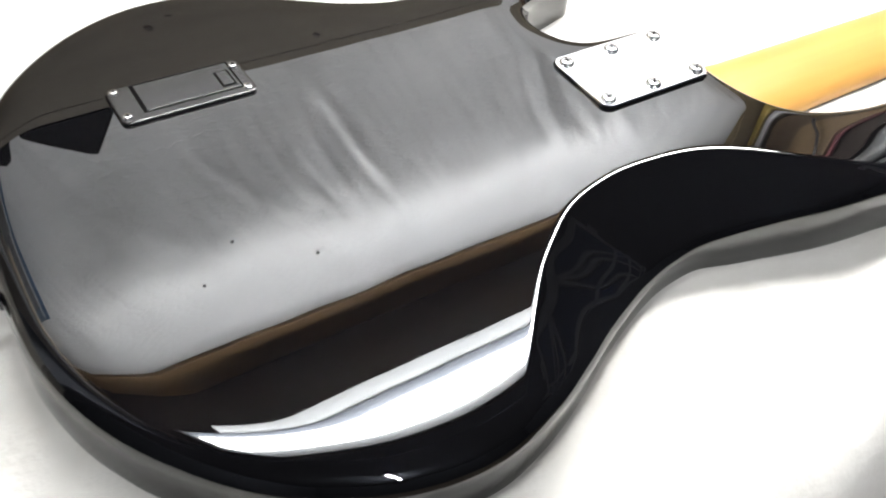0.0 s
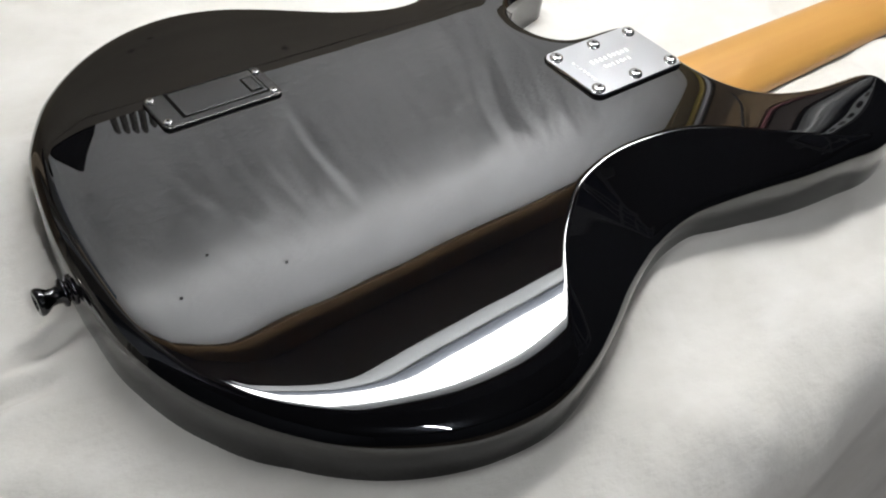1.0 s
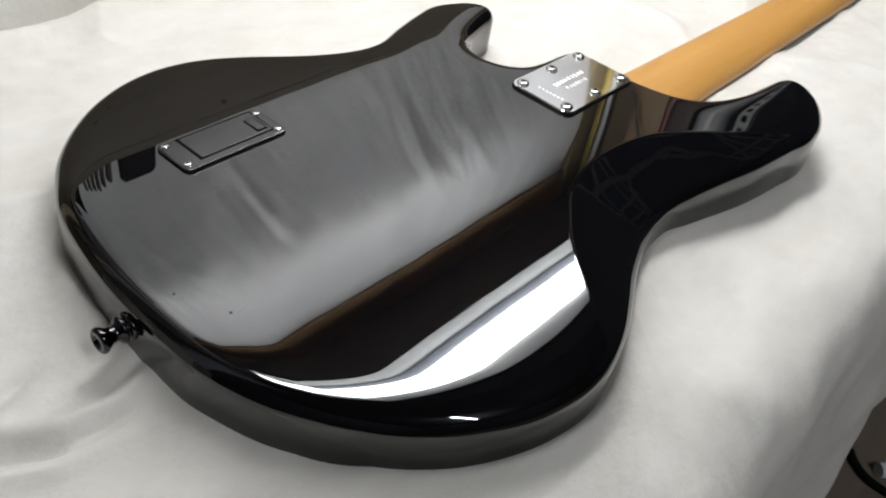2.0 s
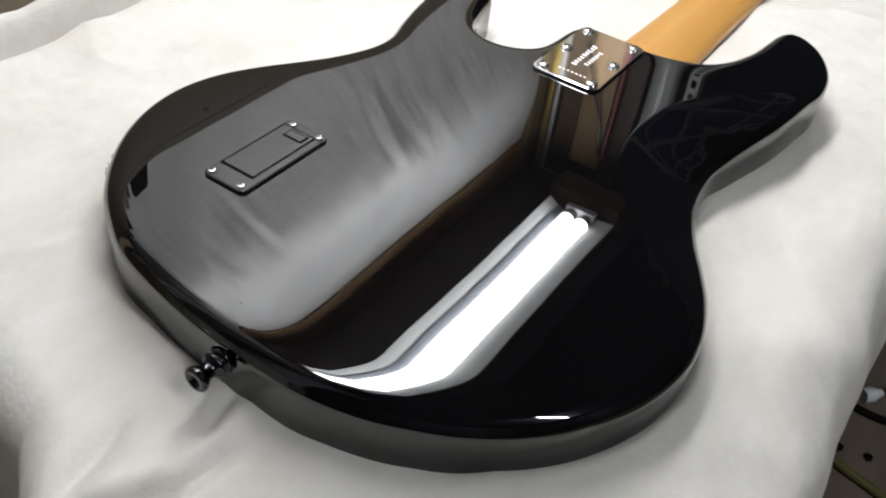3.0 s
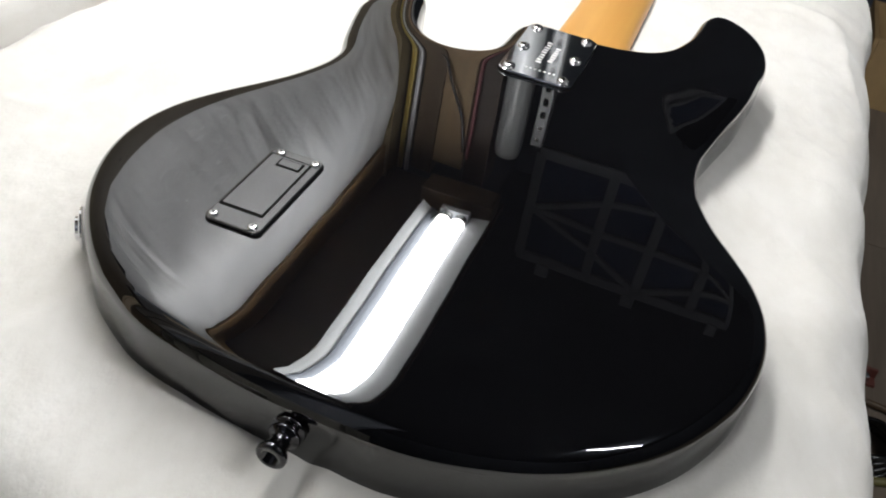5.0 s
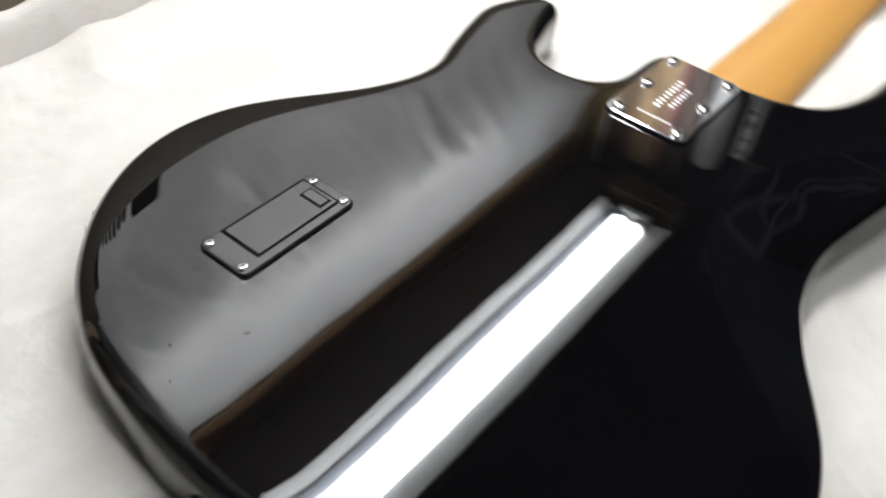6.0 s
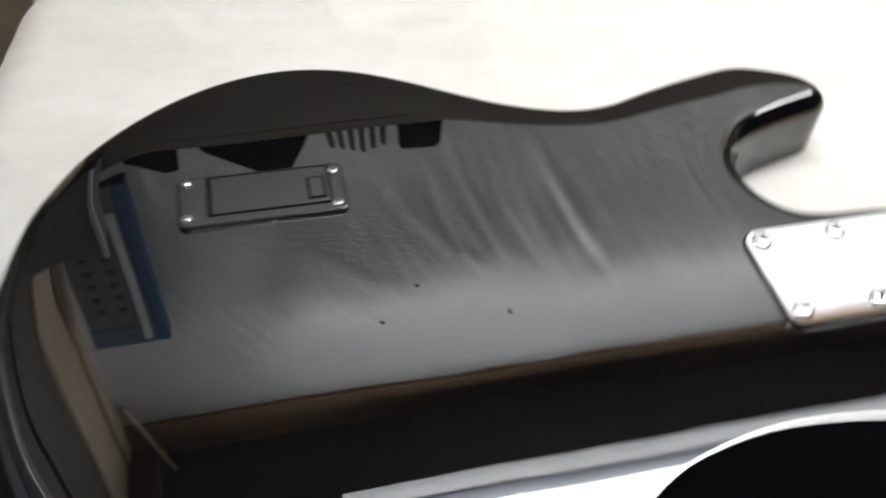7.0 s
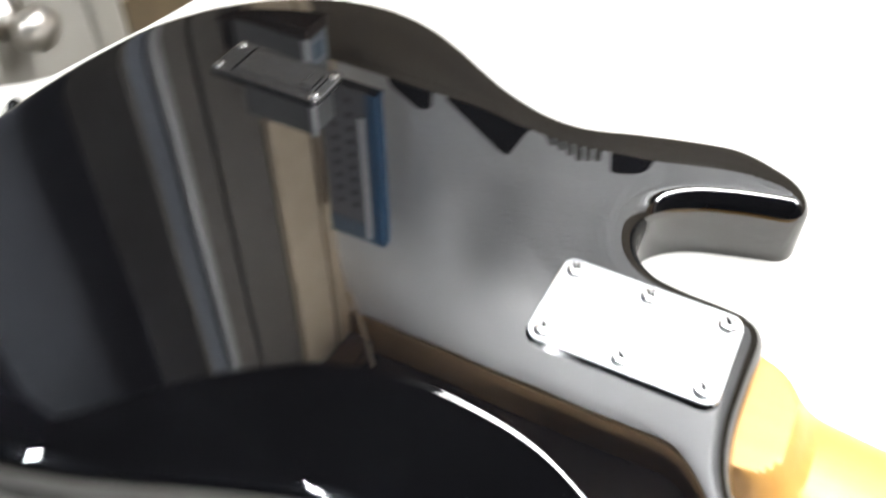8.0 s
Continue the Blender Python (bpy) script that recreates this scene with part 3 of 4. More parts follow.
for x in (-0.26, 0.76):
    for y in (-0.14, 0.30):
        part("leg", box(x - 0.03, x + 0.03, y - 0.03, y + 0.03, 0, 0.640, 0.003), SHELF_WOOD, bench)

# ---- the room: dark, and a shelf bay with a lamp along the far side ----
FLOOR_Z = -0.75
floor = tagged(finish("floor", box(-2.2, 2.6, -3.3, 0.55, FLOOR_Z - 0.1, FLOOR_Z - 0.012), ROOM_DARK, smooth=False), "dark wooden board floor", "floor", kind="structure")
plank = None
for i in range(21):
    y0 = -3.3 + i * 0.18
    x = -2.2
    w = 0.3 + 0.6 * random.random()
    while x < 2.59:
        w = min(w, 2.6 - x)
        if plank is None:
            plank = finish("plank", box(-0.449, 0.449, -0.089, 0.089, -0.012, 0, 0.0015), FLOOR_WOOD, floor, smooth=False)
            o = plank
        else:
            o = new("plank", plank.data)
            o.parent = floor
        o.location = (x + w / 2, y0 + 0.09, FLOOR_Z)
        o.scale = (w / 0.9, 1, 1)
        x += w
        w = 0.9

WALL_Y = 0.381


def wall_mesh():
    """The papered wall over the ledge, slack here and there in long slanting creases."""
    bm = bmesh.new()
    nx, nz = 520, 220
    x0, x1, z0, z1 = -0.40, 0.818, 0.10, 0.72
    creases = [(0.030, 0.245, 0.163, 0.470, 0.007, 0.0032), (0.047, 0.285, 0.158, 0.492, 0.006, -0.0026), (0.013, 0.255, 0.113, 0.480, 0.007, 0.0026),
               (0.000, 0.300, 0.078, 0.460, 0.006, -0.0022), (-0.043, 0.250, 0.053, 0.450, 0.006, 0.0026), (-0.060, 0.300, 0.010, 0.464, 0.006, -0.0018),
               (-0.090, 0.330, 0.026, 0.450, 0.007, 0.0016), (0.327, 0.325, 0.403, 0.480, 0.008, -0.0030), (0.352, 0.320, 0.420, 0.470, 0.007, 0.0028),
               (0.365, 0.325, 0.485, 0.500, 0.008, -0.0022), (0.427, 0.325, 0.584, 0.540, 0.010, 0.0022), (0.268, 0.245, 0.470, 0.540, 0.011, 0.0016),
               (0.345, 0.460, 0.380, 0.520, 0.008, 0.0020), (-0.200, 0.350, -0.060, 0.470, 0.010, 0.0014)]
    grid = []
    for i in range(nx + 1):
        col = []
        for j in range(nz + 1):
            x, z = x0 + (x1 - x0) * i / nx, z0 + (z1 - z0) * j / nz
            zc = 0.497 + 0.015 * noise.noise(Vector((x * 7, 0.3, 2))) + 0.016 * noise.noise(Vector((x * 19, 0.7, z * 4)))
            far = (0.036, 0.135) if z < zc else (0.018, 0.115)
            y = WALL_Y - 0.014 + far[0] * (1 - math.exp(-((z - zc) / far[1]) ** 2))      # padded, swelling out along its middle
            for ax, az, bx, bz, w, h in creases:
                dx, dz = bx - ax, bz - az
                L = math.hypot(dx, dz)
                t = ((x - ax) * dx + (z - az) * dz) / L / L
                s = ((x - ax) * dz - (z - az) * dx) / L
                s += 0.010 * math.sin(3 * t)
                f = math.exp(-((t - 0.5) / 0.42) ** 4)
                y -= 0.75 * h * f * math.exp(-(s / (1.1 * w)) ** 2)
            p = Vector((x, z, 0))
            y -= 0.0016 * noise.noise(Vector((x * 0.6, z, 0)) * 9) + 0.0003 * noise.noise(Vector((x * 0.5, z, 3)) * 34)
            # fine drag lines that run with the creases and die out above them
            a, b = 0.50 * x + 0.86 * z, 0.86 * x - 0.50 * z
            drag = min(1.0, max(0.0, (0.54 - z) / 0.08))
            y -= drag * (0.0011 * noise.noise(Vector((a * 7, b * 42, 11))) + 0.0005 * noise.noise(Vector((a * 14, b * 95, 4))))
            col.append(bm.verts.new((x, y, z)))
        grid.append(col)
    for i in range(nx):
        for j in range(nz):
            bm.faces.new((grid[i][j], grid[i + 1][j], grid[i + 1][j + 1], grid[i][j + 1]))
    edge = [e for e in bm.edges if e.is_boundary]
    r = bmesh.ops.extrude_edge_only(bm, edges=edge)
    for v in r["geom"]:
        if isinstance(v, bmesh.types.BMVert):
            v.co.y = WALL_Y + 0.06
    return bm


tagged(finish("wall_north", wall_mesh(), WALLPAPER), "pale grey leathercloth-covered wall, slack and creased", "wall", kind="structure")
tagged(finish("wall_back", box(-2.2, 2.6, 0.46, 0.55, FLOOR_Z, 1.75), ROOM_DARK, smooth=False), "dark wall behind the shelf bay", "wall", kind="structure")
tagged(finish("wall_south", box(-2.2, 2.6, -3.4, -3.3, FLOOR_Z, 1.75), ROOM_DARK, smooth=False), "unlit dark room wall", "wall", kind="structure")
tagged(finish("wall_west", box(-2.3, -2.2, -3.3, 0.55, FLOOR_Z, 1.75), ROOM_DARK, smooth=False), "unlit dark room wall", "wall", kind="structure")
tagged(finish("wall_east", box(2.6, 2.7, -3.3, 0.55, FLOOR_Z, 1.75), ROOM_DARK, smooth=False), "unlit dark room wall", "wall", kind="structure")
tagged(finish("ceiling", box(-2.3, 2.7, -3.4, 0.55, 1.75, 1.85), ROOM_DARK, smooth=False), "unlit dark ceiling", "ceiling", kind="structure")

# ledge under the wall
ledge = thing("back_board", (0.22, 0.3605, FLOOR_Z), "grey-brown stained board with a narrow ledge on top", "board")
o = part("panel", box(-0.62, 0.62, 0.0105, 0.018, 0.20, 0.973, 0.0005), BACK_BOARD, ledge)
o = part("ledge_top", box(-0.62, 0.62, 0.0103, 0.075, 0.973, 0.983, 0.0005), BACK_BOARD, ledge)
LEDGE = FLOOR_Z + 0.983
for x, z, r in ((-0.123, 0.163, 0.0032), (-0.105, 0.152, 0.0028), (0.038, 0.212, 0.003)):
    knot = part("knot", lathe([(0, 0), (r, 0), (r * 0.9, 0.0004), (0, 0.0006)], 16, "y"), SHELF_WOOD, ledge, "dark knot")
    knot.location = (x - 0.22, 0.0105, z - FLOOR_Z)
    knot.rotation_euler = (0, radians(35), math.pi)
    knot.scale = (1.5, 1, 0.8)

# overhead shelf: brown rail on the wall, dark boards underneath
shelf = thing("overhead_shelf", (0.22, 0.243, 0.706), "dark stained wooden shelf with a brown wall rail", "shelf")
part("wall_rail", box(-0.62, 0.62, 0.132, 0.170, -0.0665, 0.0, 0.002), BEAM_WOOD, shelf, "brown wooden rail")
for i in range(2):
    part("board", box(-0.62, 0.64, -0.100 + i * 0.118, 0.017 + i * 0.118, 0.0, 0.018, 0.0012), SHELF_WOOD, shelf)
part("end_block", box(-0.619, -0.582, -0.098, 0.130, -0.030, -0.0005, 0.002), POST_WOOD, shelf, "brown wooden end block")
part("end_block", box(0.547, 0.600, -0.098, 0.035, -0.045, -0.0005, 0.002), POST_WOOD, shelf, "brown wooden end block")

# twin-tube lamp under the shelf
LX0, LX1 = -0.250, 0.732
lamp = thing("fluorescent_lamp", ((LX0 + LX1) / 2, 0.203, 0.706), "white twin-tube fluorescent lamp, lit, under a dark shelf", "lamp")
half = (LX1 - LX0) / 2


def sheet(prof, thick=0.0015, start=0.0):
    """A bent sheet of metal that runs the lamp's length."""
    bm = bmesh.new()
    rings = []
    for x in (-half + start, half):
        rings.append([bm.verts.new((x, y, z)) for y, z in prof] + [bm.verts.new((x, y, z + thick)) for y, z in prof[::-1]])
    n = len(rings[0])
    for i in range(n):
        j = (i + 1) % n
        bm.faces.new((rings[0][i], rings[0][j], rings[1][j], rings[1][i]))
    bm.faces.new(rings[0][::-1])
    bm.faces.new(rings[1])
    return bm


part("lip", sheet([(-0.0340, -0.0370), (-0.0660, -0.0425)]), LIP_ENAMEL, lamp, "white enamel lip")
part("lip", sheet([(0.039, -0.032), (0.0580, -0.046)], start=0.083), LIP_ENAMEL, lamp, "white enamel lip")
part("trough", sheet([(-0.0336, -0.0375), (-0.0325, -0.012), (0.004, -0.012), (0.0385, -0.035)]), TROUGH, lamp, "grey trough above the tubes")
part("housing", box(-half, half, -0.031, 0.005, -0.010, -0.0005, 0.001), ENAMEL, lamp)
for y in (-0.0188, 0.0076):
    t = part("tube", lathe([(0, 0), (0.0125, 0), (0.0125, 2 * half - 0.06), (0, 2 * half - 0.06)], 24, "x", (-half + 0.03, y, -0.036)), TUBE_GLASS, lamp, "lit white fluorescent tube", smooth=True)
    for sx, a, b in ((-1, -half + 0.014, -half + 0.030), (1, half - 0.030, half - 0.014)):
        part("tube_cap", lathe([(0, 0), (0.0120, 0), (0.0120, b - a), (0, b - a)], 20, "x", (a, y, -0.036)), SCREW, t, smooth=True)
for sx in (-1, 1):
    x0 = -half if sx < 0 else half - 0.014
    part("socket", box(x0, x0 + 0.014, -0.0315, 0.0205, -0.051, -0.011, 0.002), ENAMEL, lamp)


# ---- far end of the bay: posts and panels (x about 0.85) ----
def upright(name, x0, x1, y0, y1, z0, z1, mat, label, category, bevel=0.001):
    bm = box(x0 - (x0 + x1) / 2, x1 - (x0 + x1) / 2, y0 - (y0 + y1) / 2, y1 - (y0 + y1) / 2, 0, z1 - z0, bevel)
    o = finish(name, bm, mat, smooth=False)
    o.location = ((x0 + x1) / 2, (y0 + y1) / 2, z0)
    return tagged(o, label, category)


FZ = FLOOR_Z
upright("plaster_return", 0.820, 0.96, 0.368, 0.395, FZ, 0.72, OLIVE, "olive-brown plaster wall return beside the shelf bay", "wall return")
upright("brass_pole", 0.852, 0.860, 0.350, 0.360, FZ, 0.70, GOLD, "thin yellow brass pole standing by a wall", "pole", 0.002)
upright("grey_pole", 0.852, 0.860, 0.338, 0.346, FZ, 0.70, TRIM, "thin grey metal pole standing by a wall", "pole", 0.002)
upright("wooden_post", 0.87, 0.95, 0.298, 0.338, FZ, 0.70, POST_WOOD, "brown wooden post at the bay's end", "post")
upright("tan_board", 0.86, 0.875, 0.238, 0.294, FZ, 0.665, TAN_BOARD, "tan wooden board leaning at the bay's end", "board")
upright("pink_rod", 0.858, 0.866, 0.228, 0.234, FZ, 0.64, PINK, "dull pink plastic rod standing on end", "rod", 0.001)
upright("dark_post", 0.88, 0.95, 0.196, 0.238, FZ, 0.70, SHELF_WOOD, "dark stained wooden post", "post")
pipe = finish("steel_pipe", lathe([(0, 0), (0.025, 0), (0.025, 1.36), (0.022, 1.372), (0, 1.372)], 36), PIPE, smooth=True)
pipe.location = (0.895, 0.166, FZ)
tagged(pipe, "pale grey painted steel pipe standing upright", "pipe")
rack = thing("rack_upright", (0.88, 0.113, FZ), "grey perforated steel rack upright", "rack")
part("channel", box(-0.004, 0.02, -0.011, 0.011, 0, 1.33, 0.002), GREY_STEEL, rack)
for i in range(11):
    part("slot", rounded_slab(-0.003, 0.003, -0.005, 0.005, 0, 0.0006, 0.0025, 0.0001), DARK_GAP, rack).matrix_basis = \
        Matrix.Translation((-0.0042, 0, 1.262 - i * 0.026)) @ Matrix.Rotation(radians(-90), 4, "Y") @ Matrix.Diagonal((2.4, 1, 1, 1))

for z in (1.290, 1.314):
    part("bolt", lathe([(0, 0), (0.0042, 0), (0.0036, 0.002), (0, 0.003)], 14, "x"), SCREW, rack).matrix_basis = Matrix.Translation((-0.0045, 0, z)) @ Matrix.Rotation(math.pi, 4, "Z")

# barred night window high up at that end
win = thing("barred_window", (1.0, -0.12, 0.66), "grey lattice window bars over navy night glass", "window")
part("pane", box(0.004, 0.010, -0.24, 0.24, 0.0, 0.26), NAVY, win)


def bar(y0, z0, y1, z1, w=0.011):
    bm = bmesh.new()
    L = math.hypot(y1 - y0, z1 - z0)
    box(-0.004, 0.004, -w / 2, w / 2, 0, L, bm=bm)
    bmesh.ops.bevel(bm, geom=bm.edges[:], offset=0.002, segments=2, affect="EDGES")
    o = part("lattice_bar", bm, GREY_BAR, win)
    o.location = (-0.001, y0, z0)
    o.rotation_euler = (-math.atan2(y1 - y0, z1 - z0), 0, 0)


UPRIGHTS = (-0.235, -0.133, -0.020, 0.087, 0.236)
for y in UPRIGHTS:
    bar(y, 0, y, 0.255, 0.020)
for z in (0.0, 0.255):
    bar(-0.240, z, 0.240, z, 0.024)
# cross bars between the uprights, each bay with its own slants
for a, b in (((0.236, 0.130), (0.087, 0.068)), ((0.236, 0.130), (0.087, 0.138)), ((0.236, 0.130), (0.087, 0.190)), ((0.087, 0.068), (-0.020, 0.055)),
             ((0.087, 0.138), (-0.020, 0.145)), ((0.087, 0.190), (-0.020, 0.250)), ((-0.020, 0.145), (-0.133, 0.150)), ((-0.020, 0.060), (-0.133, 0.010)),
             ((-0.020, 0.250), (-0.133, 0.205)), ((-0.133, 0.150), (-0.235, 0.175)), ((-0.133, 0.205), (-0.235, 0.180))):
    bar(*a, *b, 0.014)
for y in (0.18, -0.012, -0.19):
    part("hinge", box(-0.008, 0.004, y - 0.014, y + 0.014, 0.262, 0.292, 0.002), GREY_BAR, win)

# ---- near end of the bay (x about -0.40) ----
upright("plaster_pillar", -0.52, -0.400, 0.284, 0.349, FZ, 0.70, BEIGE, "beige plastered corner pillar beside the shelf bay", "pillar", 0.004)
upright("corner_strip", -0.46, -0.396, 0.353, 0.400, FZ, 0.72, BEIGE, "beige plaster corner strip", "trim strip", 0.003)
cupboard = thing("cupboard", (-0.46, 0.23, 0.03), "tall grey-brown cupboard beside a beige pillar", "cupboard")
part("side_panel", box(-0.02, 0.054, -0.017, 0.050, 0, 0.64, 0.001), CHARCOAL, cupboard)
part("door", box(-0.02, 0.051, -0.052, -0.020, 0, 0.64, 0.001), CHARCOAL, cupboard)
part("metal_trim", box(-0.03, 0.058, -0.066, -0.054, 0, 0.62, 0.002), TRIM, cupboard, "pale grey metal trim")
part("shadow_panel", box(-0.03, 0.048, -0.0855, -0.0665, 0, 0.62, 0.001), SLATE, cupboard)
part("narrow_trim", box(-0.03, 0.050, -0.093, -0.086, 0, 0.62, 0.002), CHARCOAL, cupboard)
part("bracket", box(0.054, 0.146, 0.016, 0.046, 0.078, 0.088, 0.001), SHELF_WOOD, cupboard, "dark wooden bracket")
upright("cloth_screen", -0.565, -0.550, 0.02, 0.455, FZ, 0.90, SLATE, "slate grey cloth screen", "screen")

base = thing("white_cabinet", (-0.52, 0.05, FZ), "worn white-painted cabinet with a round metal knob", "cabinet")
part("carcass", box(-0.02, 0.068, -0.05, 0.105, 0, 0.772, 0.003), WHITE_WOOD, base)
part("door", box(0.068, 0.078, -0.047, 0.10, 0.03, 0.767, 0.002), WHITE_WOOD, base)
part("knob", lathe([(0, 0), (0.0150, 0), (0.0150, 0.0015), (0.0065, 0.003), (0.0055, 0.012), (0.011, 0.017), (0.0160, 0.024), (0.0150, 0.033), (0.008, 0.0380), (0, 0.039)], 32, "x", (0.078, 0.033, 0.705)), KNOB, base, "dull metal knob", smooth=True)
upright("white_door_post", -0.52, -0.448, 0.158, 0.190, FZ, 0.025, WHITE_WOOD, "worn white-painted door post", "post", 0.004)
upright("brown_side_board", -0.49, -0.452, 0.194, 0.283, FZ, -0.095, SIDE_BROWN, "olive-brown wooden side board", "board", 0.002)



def curtain_mesh():
    """A hanging cloth with soft upright folds."""
    bm = bmesh.new()
    cols = []
    for i in range(70):
        y = 0.192 + 0.22 * i / 69
        x = -0.525 + 0.012 * math.sin(y * 120) + 0.005 * math.sin(y * 53 + 1)
        cols.append([bm.verts.new((x + 0.004 * noise.noise(Vector((y * 9, z * 3, 0))), y, z)) for z in (FZ, -0.5, -0.25, -0.1, 0.0, 0.024)])
    for a, b in zip(cols, cols[1:]):
        for j in range(5):
            bm.faces.new((a[j], b[j], b[j + 1], a[j + 1]))
    r = bmesh.ops.extrude_face_region(bm, geom=bm.faces[:])
    for v in r["geom"]:
        if isinstance(v, bmesh.types.BMVert):
            v.co.x -= 0.003
    return bm


tagged(finish("curtain", curtain_mesh(), CURTAIN), "pale grey-green curtain hanging in soft folds", "curtain")

# ---- things on the ledge ----
carton = thing("carton", (-0.345, 0.354, LEDGE), "blue and grey-white upright carton with rows of printed dots", "carton")
part("case", box(-0.034, 0.034, -0.016, -0.003, 0, 0.206, 0.001), CARTON, carton)
part("blue_edge", box(0.022, 0.0345, -0.0168, -0.0025, 0, 0.2064, 0.001), BLUE, carton, "blue printed edge")
part("white_stripe", box(0.012, 0.019, -0.0172, -0.0158, 0.03, 0.2, 0.0004), ENAMEL, carton)
part("blue_cap", box(-0.0345, 0.022, -0.0168, -0.0025, 0.180, 0.2064, 0.001), BLUE_GREY, carton)
for col in (-0.018, 0.001):
    for k in range(9):
        part("printed_bar", box(col - 0.0035, col + 0.0035, -0.0168, -0.0159, 0.012 + k * 0.0175, 0.0175 + k * 0.0175), PRINT_GREY, carton)


def wedge(pts, depth):
    """A flat-sided block from its outline in x and z."""
    bm = bmesh.new()
    a = [bm.verts.new((x, -depth / 2, z)) for x, z in pts]
    b = [bm.verts.new((x, depth / 2, z)) for x, z in pts]
    bm.faces.new(a)
    bm.faces.new(b[::-1])
    for i in range(len(a)):
        j = (i + 1) % len(a)
        bm.faces.new((a[i], a[j], b[j], b[i]))
    bmesh.ops.bevel(bm, geom=bm.edges[:], offset=0.0015, segments=2, affect="EDGES")
    return bm


def ledge_thing(name, x, pts, mat, label, category, depth=0.010):
    o = finish(name, wedge(pts, depth), mat, smooth=False)
    o.location = (x, 0.3755, LEDGE)
    return tagged(o, label, category)


ledge_thing("folded_cloth", -0.205, [(-0.048, 0), (0.043, 0), (0.041, 0.008), (0.021, 0.049), (0.013, 0.045), (-0.018, 0.024), (-0.046, 0.006)], BLACK_CLOTH, "folded black cloth on a ledge", "cloth")
ledge_thing("black_pouch", -0.292, [(-0.026, 0), (0.022, 0), (0.020, 0.024), (0.008, 0.026), (-0.022, 0.010)], BLACK_CLOTH, "small black pouch on a ledge", "pouch")
ledge_thing("black_case", -0.066, [(-0.019, 0), (0.020, 0), (0.019, 0.026), (0.014, 0.030), (-0.017, 0.029)], BLACK_CLOTH, "small black case on a ledge", "case")
fan = thing("spring_stack", (-0.118, 0.3755, LEDGE), "dim grey ribbed stack on a ledge", "stack")
for k in range(6):
    part("rib", wedge([(-0.030 + k * 0.0095, 0), (-0.0245 + k * 0.0095, 0), (-0.021 + k * 0.0088, 0.030 - abs(k - 3) * 0.003), (-0.026 + k * 0.0088, 0.028 - abs(k - 3) * 0.003)], 0.008), DIM_BROWN, fan)
grey = thing("storage_box", (-0.3535, 0.262, 0.118), "small grey box with a pale label and white edge", "box")
part("case", box(-0.0365, 0.0355, -0.0165, 0.0165, 0, 0.099, 0.0015), CARTON_DARK, grey)
part("edge_strip", box(0.0335, 0.0375, -0.0175, -0.0125, 0, 0.0995, 0.0008), ENAMEL, grey, "white edge strip")
tag = part("label_panel", box(0.0355, 0.0362, -0.0105, 0.0150, 0.006, 0.034, 0.0002), PALE_LABEL, grey, "pale blue-grey label")
part("printed_patch", box(0.0362, 0.0366, -0.0045, 0.0080, 0.012, 0.027, 0.0001), BLUE_GREY, tag)

# specks on the wallpaper
for x, z in ((0.040, 0.514), (-0.101, 0.500), (-0.065, 0.446)):
    o = finish("pin", lathe([(0.0022, 0), (0.0019, 0.001), (0.0009, 0.0016), (0, 0.0018)], 12, "y"), BLACK_PLASTIC)
    o.rotation_euler = (0, 0, math.pi)
    o.location = (x, WALL_Y - 0.0150, z)
    tagged(o, "small black pin stuck in papered wall", "pin", "pins in the wall")

# ---- floor clutter beside the bench ----
coil = thing("cable_coil", (0.592, -0.532, FLOOR_Z), "coil of black cable lying on a floor", "cable")
for k in range(5):
    bm = bmesh.new()
    R, r = 0.060 - 0.004 * k, 0.004
    rings = []
    for i in range(48):
        a = 2 * math.pi * i / 48
        c = Vector((R * math.cos(a), R * 0.85 * math.sin(a), 0.008 + 0.007 * k + 0.004 * math.sin(3 * a + k)))
        rings.append([bm.verts.new((c.x + r * math.cos(a) * math.cos(b), c.y + r * math.sin(a) * math.cos(b), c.z + r * math.sin(b))) for b in [2 * math.pi * q / 8 for q in range(8)]])
    for i in range(48):
        A, B = rings[i], rings[(i + 1) % 48]
        for q in range(8):
            bm.faces.new((A[q], A[(q + 1) % 8], B[(q + 1) % 8], B[q]))
    part("loop", bm, BLACK_PLASTIC, coil, smooth=True)


def cord(name, pts, r, mat, label):
    cu = bpy.data.curves.new(name, "CURVE")
    cu.dimensions, cu.bevel_depth, cu.bevel_resolution = "3D", r, 3
    sp = cu.splines.new("BEZIER")
    sp.bezier_points.add(len(pts) - 1)
    for b, p in zip(sp.bezier_points, pts):
        b.co = p
        b.handle_left_type = b.handle_right_type = "AUTO"
    cu.materials.append(mat)
    return tagged(new(name, cu), label, "cable")


cord("yellow_cable", [(0.66, -0.26, FZ + 0.008), (0.566, -0.315, FZ + 0.008), (0.548, -0.344, FZ + 0.008), (0.538, -0.385, FZ + 0.008), (0.522, -0.45, FZ + 0.008), (0.527, -0.52, FZ + 0.008), (0.56, -0.62, FZ + 0.008)], 0.007, CABLE, "yellow-green cable lying on a floor")
cord("brown_cable", [(0.75, -0.36, FZ + 0.008), (0.720, -0.44, FZ + 0.008), (0.709, -0.50, FZ + 0.008), (0.70, -0.58, FZ + 0.008)], 0.006, POST_WOOD, "brown cable lying on a floor")
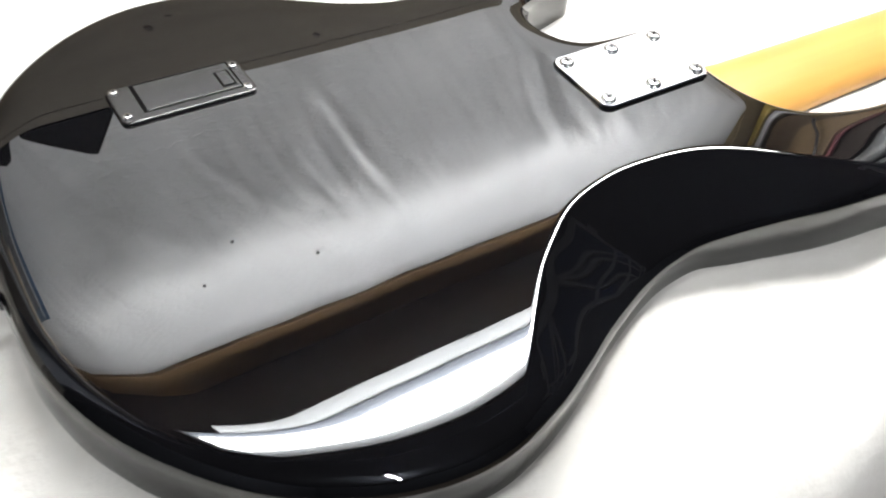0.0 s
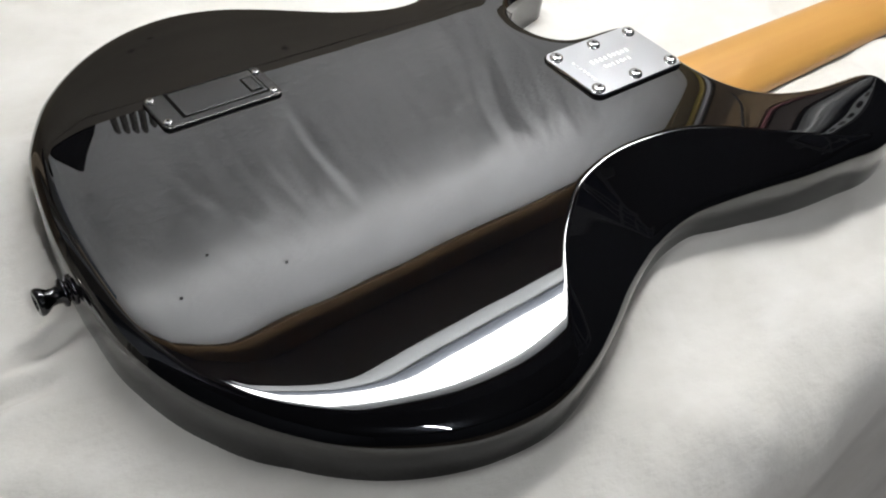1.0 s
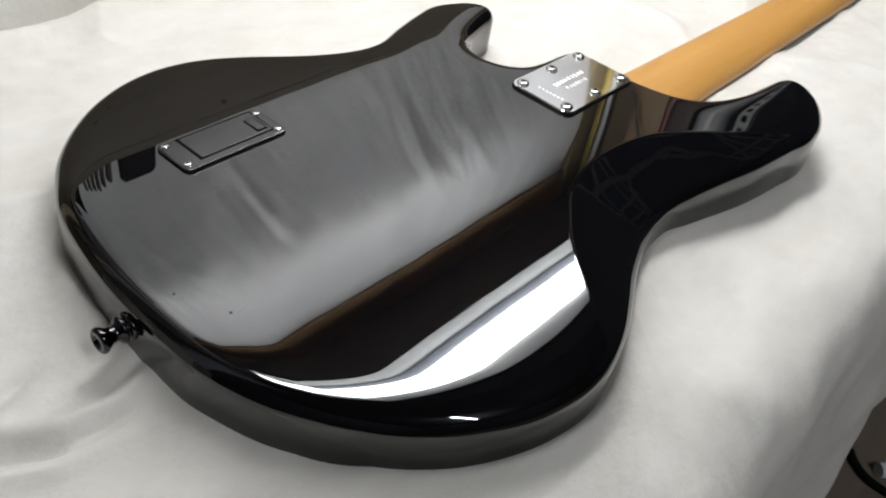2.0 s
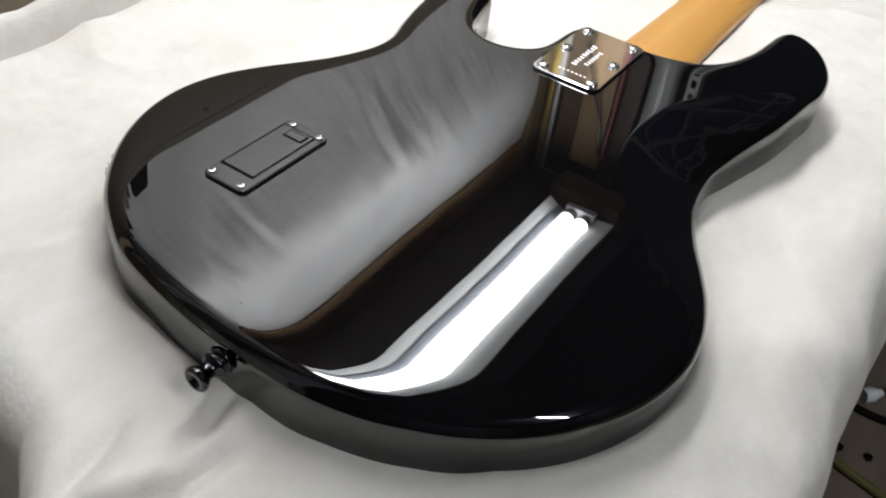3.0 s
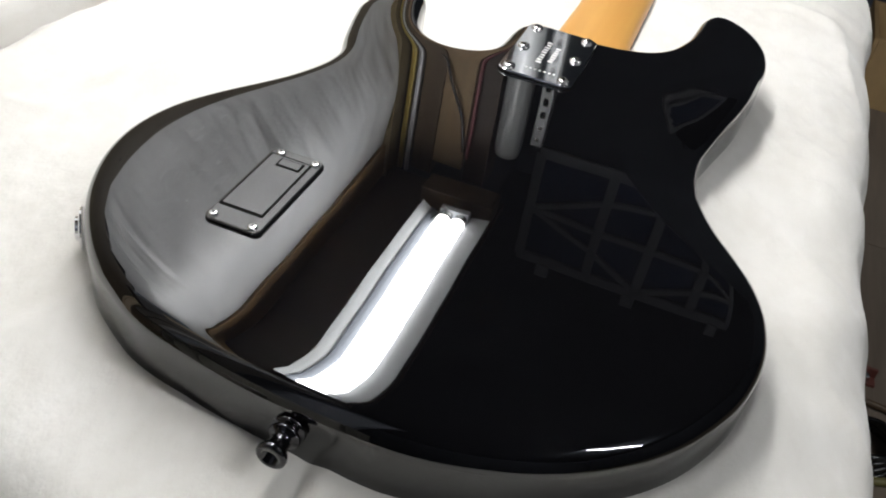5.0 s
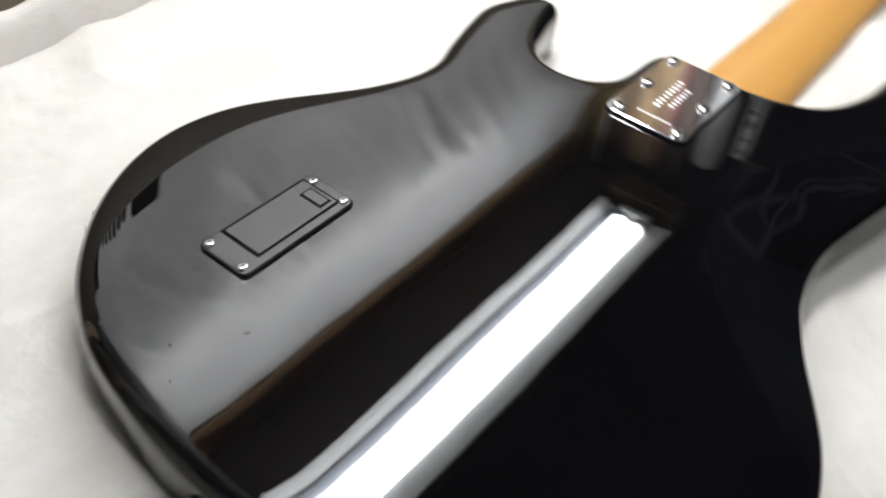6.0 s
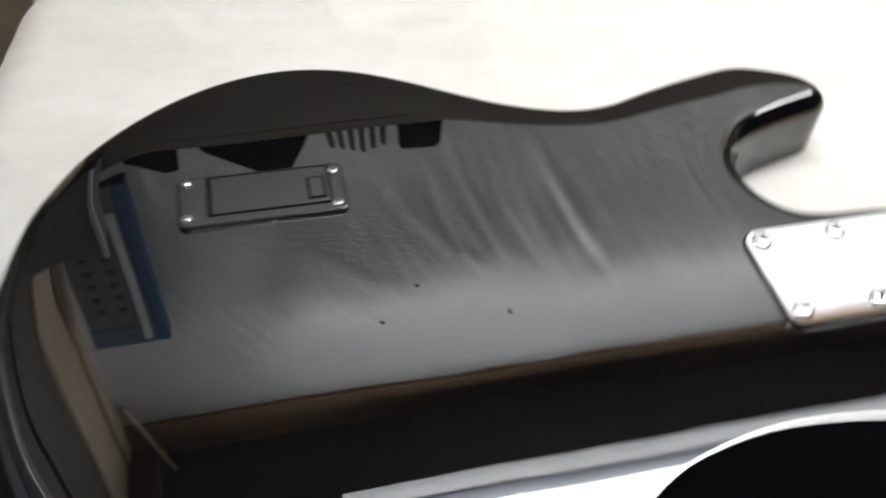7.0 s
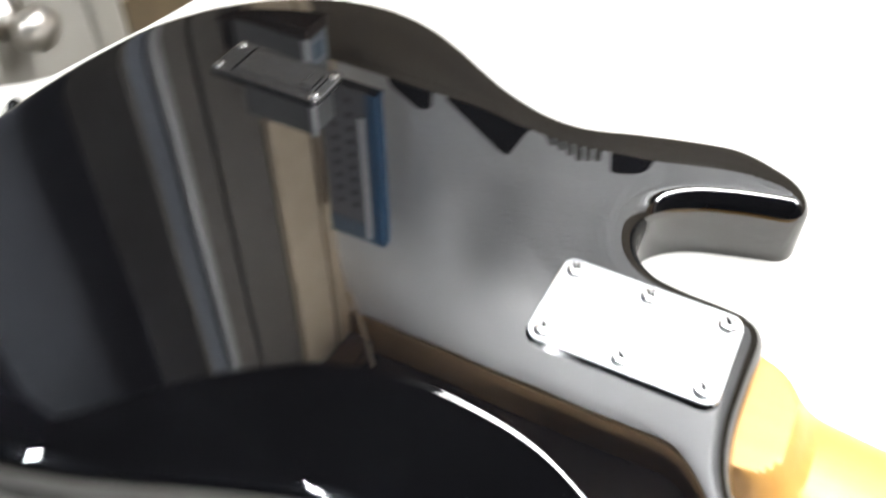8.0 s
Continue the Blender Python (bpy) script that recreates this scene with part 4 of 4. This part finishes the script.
cord("dark_hose", [(0.72, -0.28, FZ + 0.008), (0.684, -0.32, FZ + 0.008), (0.678, -0.35, FZ + 0.008), (0.685, -0.40, FZ + 0.008), (0.691, -0.455, FZ + 0.008), (0.694, -0.53, FZ + 0.008)], 0.006, BLACK_CLOTH, "thin black hose lying on a floor")
cord("grey_cable", [(1.40, -0.50, FZ + 0.01), (1.188, -0.458, FZ + 0.01), (1.048, -0.457, FZ + 0.01), (0.925, -0.461, FZ + 0.052), (0.869, -0.440, FZ + 0.01), (0.84, -0.39, FZ + 0.01)], 0.008, BLACK_PLASTIC, "black cable lying on a floor")
cord("brass_hook", [(0.762, -0.440, FZ + 0.016), (0.759, -0.462, FZ + 0.018), (0.754, -0.482, FZ + 0.018), (0.742, -0.491, FZ + 0.016), (0.731, -0.486, FZ + 0.012)], 0.005, TAN, "bent brass hook lying on a floor")
for x, y in ((0.587, -0.333), (0.596, -0.375), (0.616, -0.460)):
    o = finish("nut", lathe([(0.003, 0), (0.007, 0), (0.007, 0.005), (0.003, 0.005)], 6), BLACK_NICKEL)
    o.location = (x, y, FZ)
    tagged(o, "small dark steel nut on a board floor", "nut", "nuts on the floor")
cap = finish("white_stopper", lathe([(0, 0), (0.012, 0), (0.012, 0.020), (0.009, 0.024), (0.006, 0.036), (0, 0.037)], 20, "x"), ENAMEL, smooth=False)
cap.location = (0.705, -0.335, FZ + 0.012)
cap.rotation_euler = (0, 0, radians(-40))
tagged(cap, "white plastic stopper lying on a floor", "stopper")
cord("beige_cable", [(-0.386, 0.364, 0.58), (-0.374, 0.366, 0.635), (-0.362, 0.360, 0.672), (-0.350, 0.352, 0.703)], 0.003, BEIGE, "thin beige cable running up to a shelf")
cord("dark_cable", [(0.846, 0.300, 0.42), (0.846, 0.276, 0.49), (0.846, 0.250, 0.545), (0.846, 0.236, 0.62)], 0.0025, BLACK_PLASTIC, "thin black cable hanging before a tan board")
br = thing("steel_bracket", (0.768, -0.480, FZ), "dull red steel angle bracket with a bolt", "bracket")
part("flat_leg", box(-0.016, 0.010, -0.075, 0.055, 0, 0.006, 0.001), RED, br)
part("raised_leg", box(0.004, 0.010, -0.075, 0.055, 0.006, 0.022, 0.001), RED, br)
part("bolt", lathe([(0, 0), (0.010, 0), (0.010, 0.008), (0.007, 0.011), (0, 0.012)], 6, "z", (-0.004, -0.055, 0.006)), SCREW, br)
tool = thing("tool_case", (0.885, -0.478, FZ), "dark grey metal tool case with a pale latch", "tool case")
part("case", box(-0.105, 0.11, -0.034, 0.030, 0, 0.042, 0.008), CHARCOAL, tool)
part("lid", box(-0.103, 0.108, -0.032, 0.028, 0.0425, 0.052, 0.004), BLACK_PLASTIC, tool)
part("latch", box(-0.070, -0.052, -0.0375, -0.033, 0.026, 0.046, 0.001), TRIM, tool, "pale metal latch")

crate = thing("wooden_crate", (1.98, -0.58, FZ), "orange-brown wooden crate on a floor", "crate")
for k in range(3):
    part("slat", box(-0.14, 0.14, -0.09, -0.078, 0.012 + k * 0.06, 0.06 + k * 0.06, 0.002), TAN, crate)
    part("slat", box(-0.14, 0.14, 0.078, 0.09, 0.012 + k * 0.06, 0.06 + k * 0.06, 0.002), TAN, crate)
for x in (-0.14, 0.128):
    part("end", box(x, x + 0.012, -0.078, 0.078, 0.0, 0.18, 0.002), TAN, crate)
part("bottom", box(-0.128, 0.128, -0.078, 0.078, 0.0, 0.01, 0.001), TAN, crate)

# ---- second lamp, on the room's ceiling behind the bench ----
lamp2 = thing("ceiling_lamp", (-0.42, -1.80, 1.75), "lit fluorescent ceiling lamp with a white tray", "lamp")
part("tray", box(-0.74, 0.74, -0.04, 0.04, -0.035, 0.0, 0.004), ENAMEL, lamp2)
part("tube", lathe([(0, 0), (0.006, 0), (0.006, 1.40), (0, 1.40)], 20, "x", (-0.70, 0, -0.055)), ROOM_TUBE, lamp2, "lit white fluorescent tube", smooth=True)
for x in (-0.715, 0.70):
    part("socket", box(x, x + 0.015, -0.025, 0.025, -0.07, -0.034, 0.002), ENAMEL, lamp2)
lamp2.rotation_euler = (0, 0, radians(83))
